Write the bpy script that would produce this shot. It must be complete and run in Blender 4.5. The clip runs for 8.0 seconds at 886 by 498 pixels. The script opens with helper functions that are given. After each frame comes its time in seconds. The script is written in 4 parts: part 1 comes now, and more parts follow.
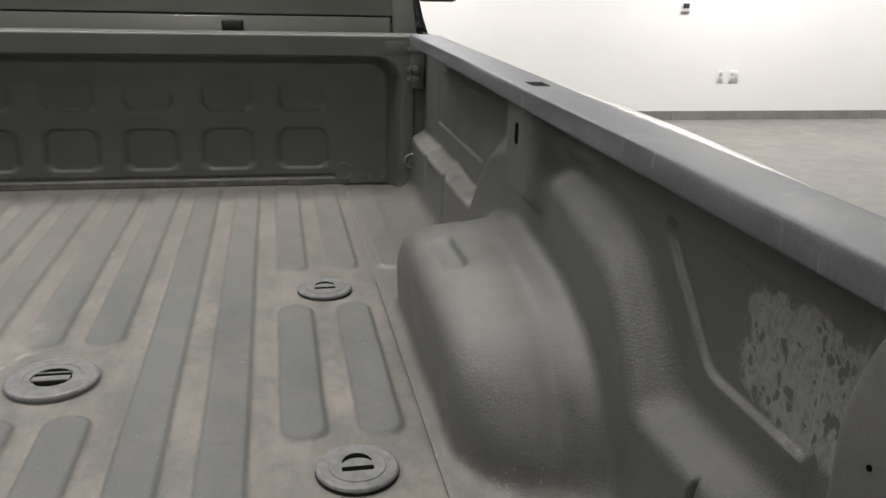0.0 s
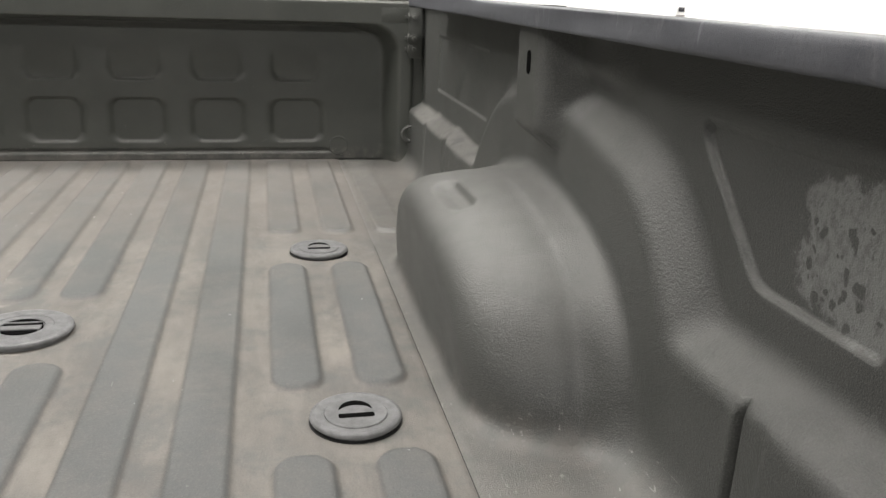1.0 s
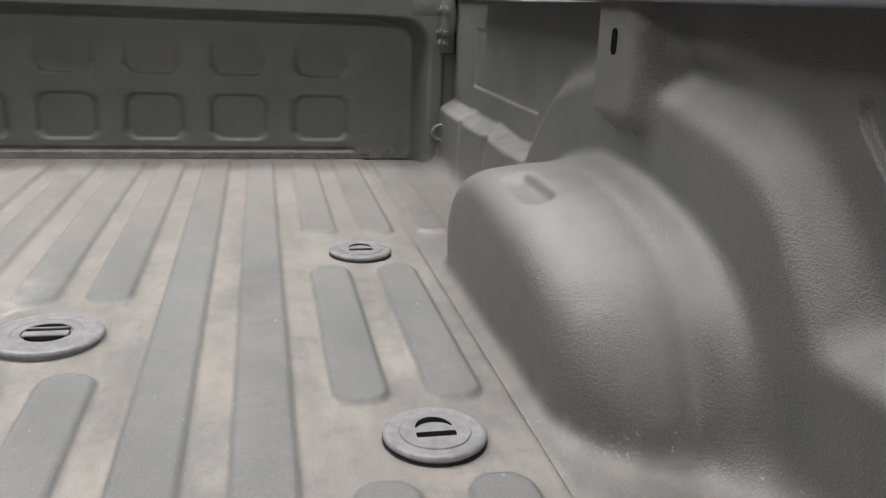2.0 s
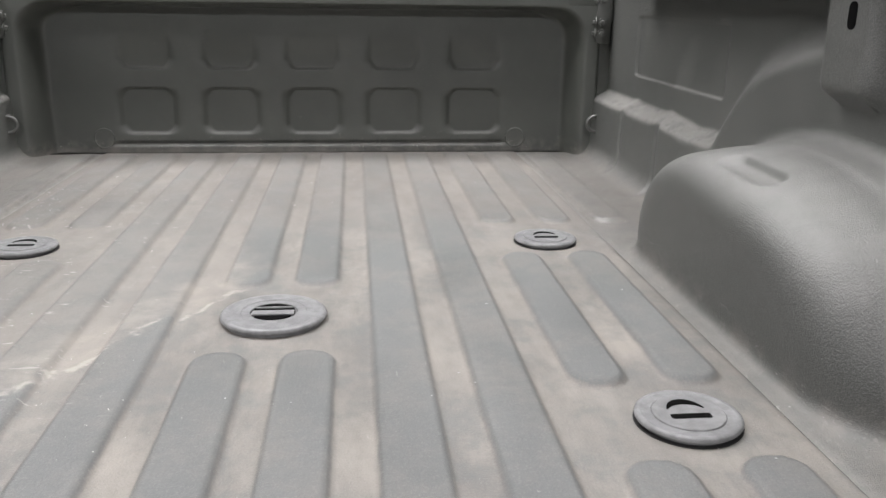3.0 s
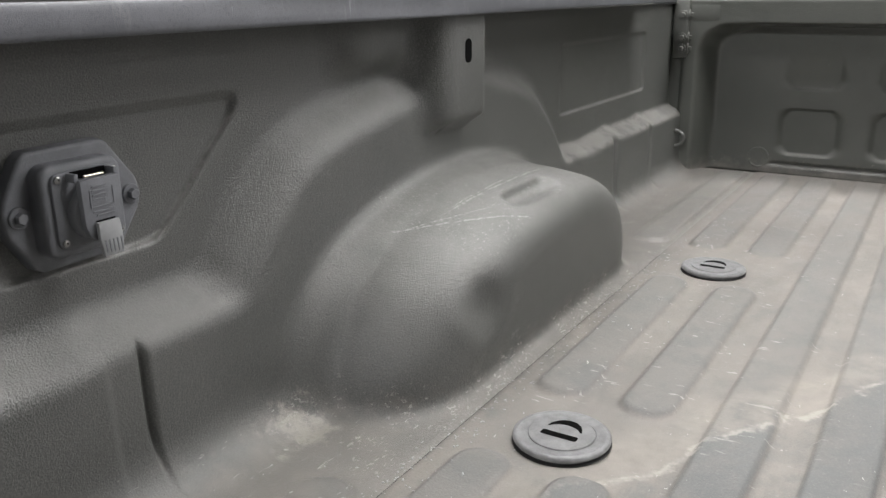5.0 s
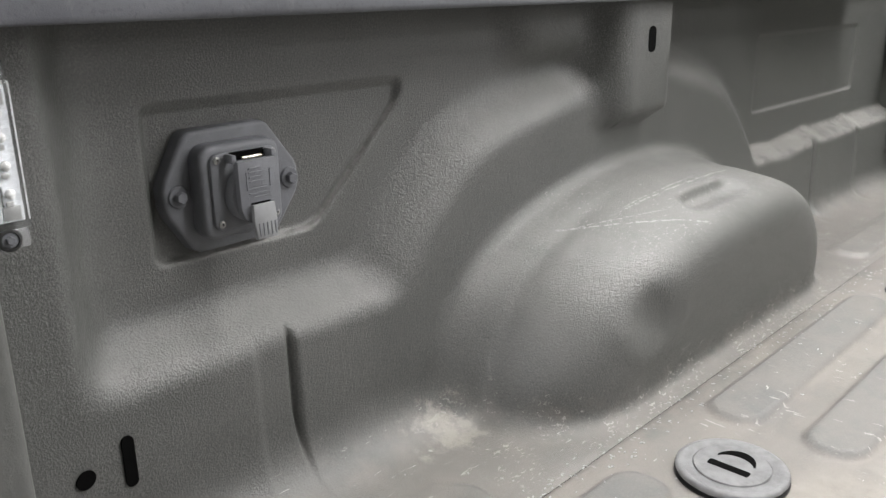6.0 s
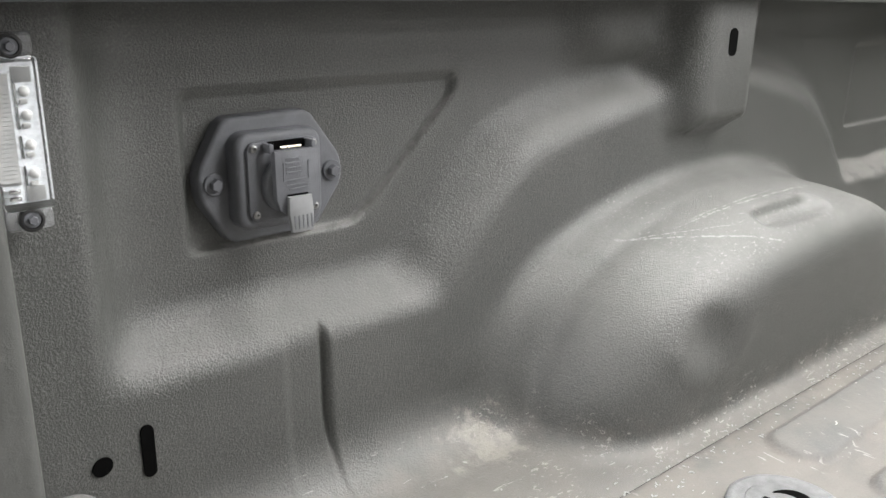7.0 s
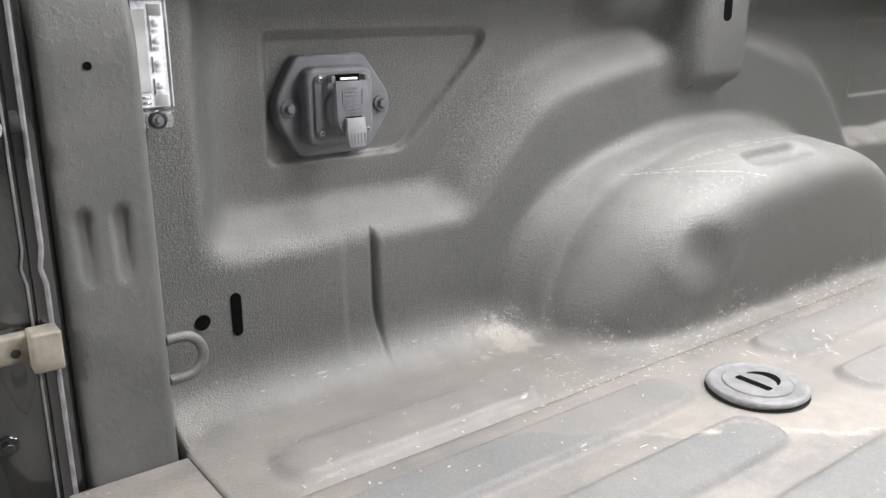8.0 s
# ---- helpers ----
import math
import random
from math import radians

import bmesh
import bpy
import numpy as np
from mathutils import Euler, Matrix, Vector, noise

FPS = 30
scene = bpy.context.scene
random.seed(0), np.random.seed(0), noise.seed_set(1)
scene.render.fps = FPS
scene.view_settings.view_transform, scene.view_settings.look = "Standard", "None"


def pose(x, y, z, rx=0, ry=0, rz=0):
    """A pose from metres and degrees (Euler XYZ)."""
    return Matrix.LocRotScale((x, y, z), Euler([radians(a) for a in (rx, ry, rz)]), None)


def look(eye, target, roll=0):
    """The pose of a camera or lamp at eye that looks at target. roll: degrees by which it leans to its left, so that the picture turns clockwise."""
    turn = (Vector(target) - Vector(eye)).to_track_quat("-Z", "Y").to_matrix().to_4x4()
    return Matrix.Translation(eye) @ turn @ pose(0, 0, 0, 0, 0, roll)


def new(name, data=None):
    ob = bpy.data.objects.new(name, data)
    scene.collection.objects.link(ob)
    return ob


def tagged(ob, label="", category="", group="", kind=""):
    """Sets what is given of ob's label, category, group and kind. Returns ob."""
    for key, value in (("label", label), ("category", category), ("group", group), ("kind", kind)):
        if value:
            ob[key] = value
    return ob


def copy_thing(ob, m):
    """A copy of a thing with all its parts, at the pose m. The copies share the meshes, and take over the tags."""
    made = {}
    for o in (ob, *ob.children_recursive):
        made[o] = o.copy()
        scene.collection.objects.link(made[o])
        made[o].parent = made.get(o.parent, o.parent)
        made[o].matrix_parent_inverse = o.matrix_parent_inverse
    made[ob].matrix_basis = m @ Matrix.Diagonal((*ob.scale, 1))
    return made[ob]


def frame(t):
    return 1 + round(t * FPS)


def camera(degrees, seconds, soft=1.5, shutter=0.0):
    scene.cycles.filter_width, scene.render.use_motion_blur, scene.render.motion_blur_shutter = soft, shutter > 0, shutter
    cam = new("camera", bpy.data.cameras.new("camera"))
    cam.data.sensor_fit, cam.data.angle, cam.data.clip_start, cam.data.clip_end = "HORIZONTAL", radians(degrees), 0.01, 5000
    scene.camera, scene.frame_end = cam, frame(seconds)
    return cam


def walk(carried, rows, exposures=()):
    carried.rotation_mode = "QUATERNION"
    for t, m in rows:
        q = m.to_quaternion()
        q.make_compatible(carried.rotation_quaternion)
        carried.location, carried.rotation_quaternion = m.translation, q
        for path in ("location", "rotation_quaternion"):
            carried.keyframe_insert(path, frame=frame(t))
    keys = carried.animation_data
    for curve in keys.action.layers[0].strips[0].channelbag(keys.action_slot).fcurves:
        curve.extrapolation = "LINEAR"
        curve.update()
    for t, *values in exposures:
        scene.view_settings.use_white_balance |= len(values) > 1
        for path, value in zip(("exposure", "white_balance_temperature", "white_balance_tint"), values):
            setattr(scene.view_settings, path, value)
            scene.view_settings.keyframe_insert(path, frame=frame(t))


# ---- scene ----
cam = camera(55.6, 8.0)
PATH = [
    (0, (0.375, -0.705, 0.66), (0.755, 1.155, 0.033), 1.6),
    (0.3, (0.424, -0.728, 0.623), (0.814, 1.134, 0.006), 1.8),
    (0.5, (0.42, -0.722, 0.586), (0.814, 1.14, -0.027), 2.1),
    (1, (0.371, -0.637, 0.521), (0.772, 1.229, -0.075), 2.0),
    (1.2, (0.36, -0.607, 0.508), (0.766, 1.259, -0.086), 2.2),
    (2.3, (0.241, -0.475, 0.454), (0.658, 1.396, -0.114), 2.4),
    (2.5, (0.202, -0.464, 0.448), (0.608, 1.408, -0.127), 2.1),
    (3, (0.118, -0.481, 0.436), (0.32, 1.423, -0.14), 0.8),
    (3.5, (0.05, -0.483, 0.435), (-0.004, 1.429, -0.148), -0.2),
    (4, (-0.03, -0.486, 0.446), (-0.335, 1.405, -0.131), 0.1),
    (4.5, (-0.098, -0.517, 0.491), (-0.749, 1.281, -0.094), 0.2),
    (5, (-0.123, -0.529, 0.507), (-1.118, 1.102, -0.085), -0.6),
    (5.1, (-0.132, -0.526, 0.498), (-1.172, 1.081, -0.083), -0.9),
    (5.2, (-0.13, -0.518, 0.506), (-1.214, 1.054, -0.087), -0.9),
    (6.3, (-0.153, -0.458, 0.489), (-1.527, 0.87, -0.104), -0.8),
    (6.5, (-0.155, -0.443, 0.49), (-1.56, 0.848, -0.111), -0.6),
    (7, (-0.148, -0.422, 0.485), (-1.598, 0.818, -0.116), 0.8),
    (7.5, (-0.099, -0.439, 0.475), (-1.559, 0.792, -0.119), 1.0),
    (7.7, (-0.048, -0.461, 0.458), (-1.572, 0.699, -0.118), 0.2),
    (8, (0.029, -0.534, 0.433), (-1.504, 0.616, -0.137), 0.0),
]
EXPOSURES = [(0.0, -1.16, 6730, 10), (0.5, -1.02, 6740, 10), (1.0, -0.74, 6760, 10), (2.5, -0.40, 6450, 13), (3.5, -0.38, 6450, 12), (5.0, -0.38, 6520, 11), (6.5, 0.15, 6520, 11), (7.0, 0.18, 6520, 10), (8.0, 0.43, 6470, 13)]
walk(cam, [(t, look(eye, target, roll)) for t, eye, target, roll in PATH], EXPOSURES)

# ---- world and light ----
world = bpy.data.worlds.new("showroom_world")
scene.world = world
world.use_nodes = True
world.node_tree.nodes["Background"].inputs["Color"].default_value = (0.8, 0.85, 0.9, 1)
world.node_tree.nodes["Background"].inputs["Strength"].default_value = 0.1

GROUND = -0.95
CEIL = 2.75
# unseen ceiling panels, last three added to brighten the white wall: x, y, watts
PANELS = [(-2.5, 2.3, 88), (-1.1, 2.3, 39), (1.1, 2.3, 35), (2.5, 2.3, 64), (-2.5, -0.3, 46), (-1.3, 1.3, 35), (0.0, 1.3, 52), (1.3, 1.3, 31),
          (0.0, -4.5, 305), (1.6, 7.2, 340), (5.6, 7.2, 380), (9.4, 7.2, 380)]


# ---- materials ----
def mat(name):
    m = bpy.data.materials.new(name)
    m.use_nodes = True
    return m, m.node_tree.nodes, m.node_tree.links, m.node_tree.nodes["Principled BSDF"]


def noise_node(n, l, co, scale, detail=4.0, rough=0.6, dist=0.0):
    t = n.new("ShaderNodeTexNoise")
    t.inputs["Scale"].default_value = scale
    t.inputs["Detail"].default_value = detail
    t.inputs["Roughness"].default_value = rough
    t.inputs["Distortion"].default_value = dist
    l.new(co, t.inputs["Vector"])
    return t.outputs["Fac"]


def ramp(n, l, fac, lo, hi, a=0.0, b=1.0):
    r = n.new("ShaderNodeMapRange")
    r.interpolation_type = "SMOOTHSTEP"
    for k, v in zip(("From Min", "From Max", "To Min", "To Max"), (lo, hi, a, b)):
        r.inputs[k].default_value = v
    l.new(fac, r.inputs["Value"])
    return r.outputs["Result"]


def calc(n, l, op, a, b):
    m = n.new("ShaderNodeMath")
    m.operation = op
    for k, v in enumerate((a, b)):
        if isinstance(v, (int, float)):
            m.inputs[k].default_value = v
        else:
            l.new(v, m.inputs[k])
    return m.outputs[0]


def blend(n, l, fac, a, b):
    m = n.new("ShaderNodeMix")
    m.data_type = "RGBA"
    if isinstance(fac, (int, float)):
        m.inputs[0].default_value = fac
    else:
        l.new(fac, m.inputs[0])
    for k, v in ((6, a), (7, b)):
        if isinstance(v, tuple):
            m.inputs[k].default_value = (*v, 1)
        else:
            l.new(v, m.inputs[k])
    return m.outputs[2]


def bump(n, l, height, dist, strength=1.0, after=None):
    b = n.new("ShaderNodeBump")
    b.inputs["Distance"].default_value = dist
    b.inputs["Strength"].default_value = strength
    l.new(height, b.inputs["Height"])
    if after is not None:
        l.new(after, b.inputs["Normal"])
    return b.outputs[0]


def place(n):
    return n.new("ShaderNodeNewGeometry").outputs["Position"]


def stretched(n, l, co, sx, sy, sz):
    m = n.new("ShaderNodeMapping")
    m.inputs["Scale"].default_value = (sx, sy, sz)
    l.new(co, m.inputs["Vector"])
    return m.outputs[0]


def band(n, l, v, lo, hi, soft):
    """1 between lo and hi, fading over soft."""
    return calc(n, l, "MULTIPLY", ramp(n, l, v, lo - soft, lo + soft), ramp(n, l, v, hi - soft, hi + soft, 1.0, 0.0))


def plain(name, colour, rough=0.5, metal=0.0, var=0.15, scale=30.0, relief=0.0, coat=0.0):
    m, n, l, p = mat(name)
    co = place(n)
    f = noise_node(n, l, co, scale, 5)
    a = tuple(c * (1 - var) for c in colour)
    b = tuple(min(1, c * (1 + var)) for c in colour)
    l.new(blend(n, l, ramp(n, l, f, 0.3, 0.7), a, b), p.inputs["Base Color"])
    l.new(ramp(n, l, noise_node(n, l, co, scale * 3), 0.2, 0.8, rough * 0.85, min(1, rough * 1.15)), p.inputs["Roughness"])
    p.inputs["Metallic"].default_value = metal
    p.inputs["Coat Weight"].default_value = coat
    p.inputs["Coat Roughness"].default_value = 0.03
    if relief:
        l.new(bump(n, l, noise_node(n, l, co, 700), relief), p.inputs["Normal"])
    return m


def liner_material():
    """Sprayed-on bed liner: olive grey, grainy, with dust and pale scuffs."""
    m, n, l, p = mat("bed_liner")
    co = place(n)
    xyz = n.new("ShaderNodeSeparateXYZ")
    l.new(co, xyz.inputs[0])
    x, y, z = xyz.outputs
    grain = noise_node(n, l, co, 520, 3, 0.6)
    blotch = noise_node(n, l, co, 7, 5, 0.6)
    col = blend(n, l, ramp(n, l, blotch, 0.3, 0.7), (0.086, 0.089, 0.083), (0.111, 0.113, 0.106))
    col = blend(n, l, ramp(n, l, grain, 0.45, 0.72, 0.0, 0.48), col, (0.195, 0.195, 0.188))
    col = blend(n, l, ramp(n, l, grain, 0.47, 0.28, 0.0, 0.42), col, (0.055, 0.056, 0.053))
    # the bulkhead is darker and greener than the side walls
    on_bulkhead = ramp(n, l, y, 1.85, 1.868)
    col = blend(n, l, calc(n, l, "MULTIPLY", on_bulkhead, 0.85), col, blend(n, l, ramp(n, l, blotch, 0.3, 0.7), (0.064, 0.069, 0.060), (0.082, 0.087, 0.076)))
    # paler on whatever faces up: painted overhead light over a little fine dust
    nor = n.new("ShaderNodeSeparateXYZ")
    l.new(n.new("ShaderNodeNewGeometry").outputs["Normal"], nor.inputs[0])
    lit_top_dust = calc(n, l, "MULTIPLY", ramp(n, l, nor.outputs[2], 0.05, 0.90), ramp(n, l, noise_node(n, l, co, 16, 6, 0.65), 0.3, 0.6, 0.39, 0.68))
    lit_top_dust = calc(n, l, "MULTIPLY", lit_top_dust, ramp(n, l, on_bulkhead, 0.0, 1.0, 1.0, 0.7))
    col = blend(n, l, lit_top_dust, col, (0.222, 0.219, 0.208))
    # dust near the floor, in patches
    dust = calc(n, l, "MULTIPLY", ramp(n, l, noise_node(n, l, co, 22, 6, 0.65), 0.40, 0.68), ramp(n, l, z, 0.055, 0.0))
    foot = ramp(n, l, calc(n, l, "ADD", z, calc(n, l, "MULTIPLY", calc(n, l, "SUBTRACT", noise_node(n, l, co, 26, 5), 0.5), 0.03)), 0.0, 0.018, 0.7, 0.0)
    foot = calc(n, l, "MULTIPLY", foot, calc(n, l, "MAXIMUM", ramp(n, l, x, -0.2, 0.2, 1.0, 0.35), band(n, l, y, 1.08, 1.84, 0.12)))
    col = blend(n, l, foot, col, blend(n, l, ramp(n, l, blotch, 0.35, 0.65), (0.185, 0.175, 0.162), (0.215, 0.20, 0.183)))
    col = blend(n, l, calc(n, l, "MULTIPLY", dust, 0.6), col, (0.25, 0.23, 0.21))
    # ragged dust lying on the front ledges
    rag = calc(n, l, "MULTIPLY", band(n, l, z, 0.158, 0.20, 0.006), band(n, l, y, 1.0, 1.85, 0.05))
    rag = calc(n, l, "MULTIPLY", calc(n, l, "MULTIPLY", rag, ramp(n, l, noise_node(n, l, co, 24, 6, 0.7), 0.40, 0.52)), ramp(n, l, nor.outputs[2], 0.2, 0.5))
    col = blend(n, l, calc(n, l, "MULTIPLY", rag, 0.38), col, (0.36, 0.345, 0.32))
    # pale flecks and scratches
    scr = noise_node(n, l, stretched(n, l, co, 1, 0.25, 1.3), 120, 2, 0.5, 1.2)
    low = calc(n, l, "MAXIMUM", ramp(n, l, z, 0.07, 0.02), ramp(n, l, noise_node(n, l, co, 9, 3), 0.58, 0.72, 0.0, 0.35))
    fleck = calc(n, l, "MULTIPLY", ramp(n, l, scr, 0.68, 0.75), low)
    col = blend(n, l, calc(n, l, "MULTIPLY", fleck, 0.6), col, (0.55, 0.54, 0.5))
    # chips along the foot of the wheel houses
    chip = calc(n, l, "MULTIPLY", calc(n, l, "MULTIPLY", ramp(n, l, z, 0.060, 0.012), band(n, l, y, 0.12, 0.9, 0.05)), ramp(n, l, noise_node(n, l, co, 11, 3), 0.42, 0.60))
    chip = calc(n, l, "MULTIPLY", chip, ramp(n, l, noise_node(n, l, stretched(n, l, co, 1, 0.6, 1), 210, 2, 0.5, 0.8), 0.60, 0.67))
    col = blend(n, l, calc(n, l, "MULTIPLY", chip, ramp(n, l, x, -0.2, 0.2, 0.75, 0.15)), col, (0.50, 0.48, 0.44))
    # long rub marks over one wheel house
    wig = calc(n, l, "MULTIPLY", calc(n, l, "SUBTRACT", noise_node(n, l, co, 35, 5, 0.65), 0.5), 0.011)
    on_left = ramp(n, l, x, -0.60, -0.62)
    torn = ramp(n, l, noise_node(n, l, co, 130, 4, 0.7), 0.40, 0.60)
    over = calc(n, l, "SUBTRACT", z, x)
    for s0, y0, slope, ya, yb, wide in ((0.930, 0.35, -0.72, 0.345, 0.52, 0.0030), (0.9125, 0.50, -0.01, 0.42, 0.69, 0.0026), (0.925, 0.36, -0.45, 0.36, 0.47, 0.0020), (0.918, 0.46, 0.03, 0.44, 0.60, 0.0018)):
        run = calc(n, l, "ADD", calc(n, l, "MULTIPLY", calc(n, l, "SUBTRACT", y, y0), -slope), calc(n, l, "SUBTRACT", over, s0))
        mark = ramp(n, l, calc(n, l, "ABSOLUTE", calc(n, l, "ADD", run, wig), 0.0), wide * 0.4, wide, 1.0, 0.0)
        mark = calc(n, l, "MULTIPLY", calc(n, l, "MULTIPLY", mark, torn), calc(n, l, "MULTIPLY", on_left, band(n, l, y, ya, yb, 0.015)))
        col = blend(n, l, calc(n, l, "MULTIPLY", mark, 0.6), col, (0.50, 0.49, 0.47))
    # paler line along the slanting and lower beads of the rear side panels
    slant = calc(n, l, "SUBTRACT", calc(n, l, "MULTIPLY", calc(n, l, "SUBTRACT", y, 0.0375), 0.693), calc(n, l, "MULTIPLY", calc(n, l, "SUBTRACT", z, 0.254), 0.721))
    bead_line = calc(n, l, "MULTIPLY", band(n, l, slant, -0.0016, 0.0016, 0.0012), band(n, l, z, 0.257, 0.375, 0.006))
    lower = calc(n, l, "MULTIPLY", band(n, l, z, 0.2535, 0.2590, 0.0012), band(n, l, y, -0.11, 0.035, 0.01))
    bead_line = calc(n, l, "MULTIPLY", calc(n, l, "MULTIPLY", calc(n, l, "MAXIMUM", bead_line, lower), ramp(n, l, x, -0.1, 0.1, 1.0, 0.5)), ramp(n, l, noise_node(n, l, co, 55, 5, 0.7), 0.34, 0.55))
    col = blend(n, l, calc(n, l, "MULTIPLY", bead_line, 0.6), col, (0.27, 0.266, 0.255))
    # scuffed specks round the same place
    haze = calc(n, l, "MULTIPLY", calc(n, l, "MULTIPLY", on_left, band(n, l, y, 0.36, 0.86, 0.05)), band(n, l, z, 0.165, 0.25, 0.02))
    haze = calc(n, l, "MULTIPLY", haze, ramp(n, l, noise_node(n, l, stretched(n, l, co, 1, 0.5, 1), 420, 3, 0.6, 0.6), 0.585, 0.68))
    col = blend(n, l, calc(n, l, "MULTIPLY", haze, 0.75), col, (0.38, 0.37, 0.35))
    # dried mud behind the wheel house foot
    near = n.new("ShaderNodeVectorMath")
    near.operation = "DISTANCE"
    l.new(co, near.inputs[0])
    near.inputs[1].default_value = (-0.742, 0.145, 0.004)
    mud = ramp(n, l, calc(n, l, "ADD", near.outputs["Value"], calc(n, l, "MULTIPLY", calc(n, l, "SUBTRACT", noise_node(n, l, co, 30, 5, 0.65), 0.5), 0.20)), 0.012, 0.045, 1.0, 0.0)
    col = blend(n, l, calc(n, l, "MULTIPLY", mud, calc(n, l, "MULTIPLY", 0.9, ramp(n, l, noise_node(n, l, co, 90, 4, 0.7), 0.3, 0.55, 0.45, 1.0))), col, (0.33, 0.31, 0.275))
    # dried wash marks on one side panel
    mask = calc(n, l, "MULTIPLY", band(n, l, y, -0.23, 0.0, 0.06), band(n, l, z, 0.26, 0.39, 0.045))
    mask = calc(n, l, "MULTIPLY", mask, ramp(n, l, x, 0.6, 0.7))
    runs = stretched(n, l, co, 1, 1, 0.7)
    edge = calc(n, l, "ADD", calc(n, l, "MULTIPLY", noise_node(n, l, runs, 30, 6, 0.72), 1.3), mask)
    mask = calc(n, l, "MULTIPLY", ramp(n, l, edge, 1.12, 1.30), ramp(n, l, mask, 0.02, 0.25))
    # drops left round clear spots in the dried film
    cell = n.new("ShaderNodeTexVoronoi")
    cell.inputs["Scale"].default_value = 84
    wet = n.new("ShaderNodeVectorMath")
    wet.operation = "ADD"
    l.new(runs, wet.inputs[0])
    shift = n.new("ShaderNodeTexNoise")
    shift.inputs["Scale"].default_value = 45
    l.new(co, shift.inputs["Vector"])
    soft = n.new("ShaderNodeVectorMath")
    soft.operation = "SCALE"
    soft.inputs["Scale"].default_value = 0.016
    l.new(shift.outputs["Color"], soft.inputs[0])
    l.new(soft.outputs[0], wet.inputs[1])
    l.new(wet.outputs[0], cell.inputs["Vector"])
    some = ramp(n, l, noise_node(n, l, co, 33, 3), 0.40, 0.62, 0.08, 0.44)
    spots = ramp(n, l, calc(n, l, "SUBTRACT", cell.outputs["Distance"], some), -0.05, 0.07)
    lace = ramp(n, l, noise_node(n, l, runs, 150, 4, 0.7), 0.34, 0.56, 0.45, 1.0)
    mask = calc(n, l, "MULTIPLY", calc(n, l, "MULTIPLY", mask, spots), lace)
    col = blend(n, l, calc(n, l, "MULTIPLY", mask, 0.8), col, (0.33, 0.335, 0.325))
    l.new(col, p.inputs["Base Color"])
    l.new(ramp(n, l, blotch, 0.3, 0.7, 0.34, 0.46), p.inputs["Roughness"])
    p.inputs["Specular IOR Level"].default_value = 0.7
    first = bump(n, l, noise_node(n, l, co, 60, 4), 0.002, 0.12)
    pits = ramp(n, l, noise_node(n, l, co, 240, 2, 0.5), 0.30, 0.70)
    second = bump(n, l, pits, 0.0016, 0.10, first)
    l.new(bump(n, l, grain, 0.0018, 0.6, second), p.inputs["Normal"])
    return m


TIDE = (0.865, 1.65)


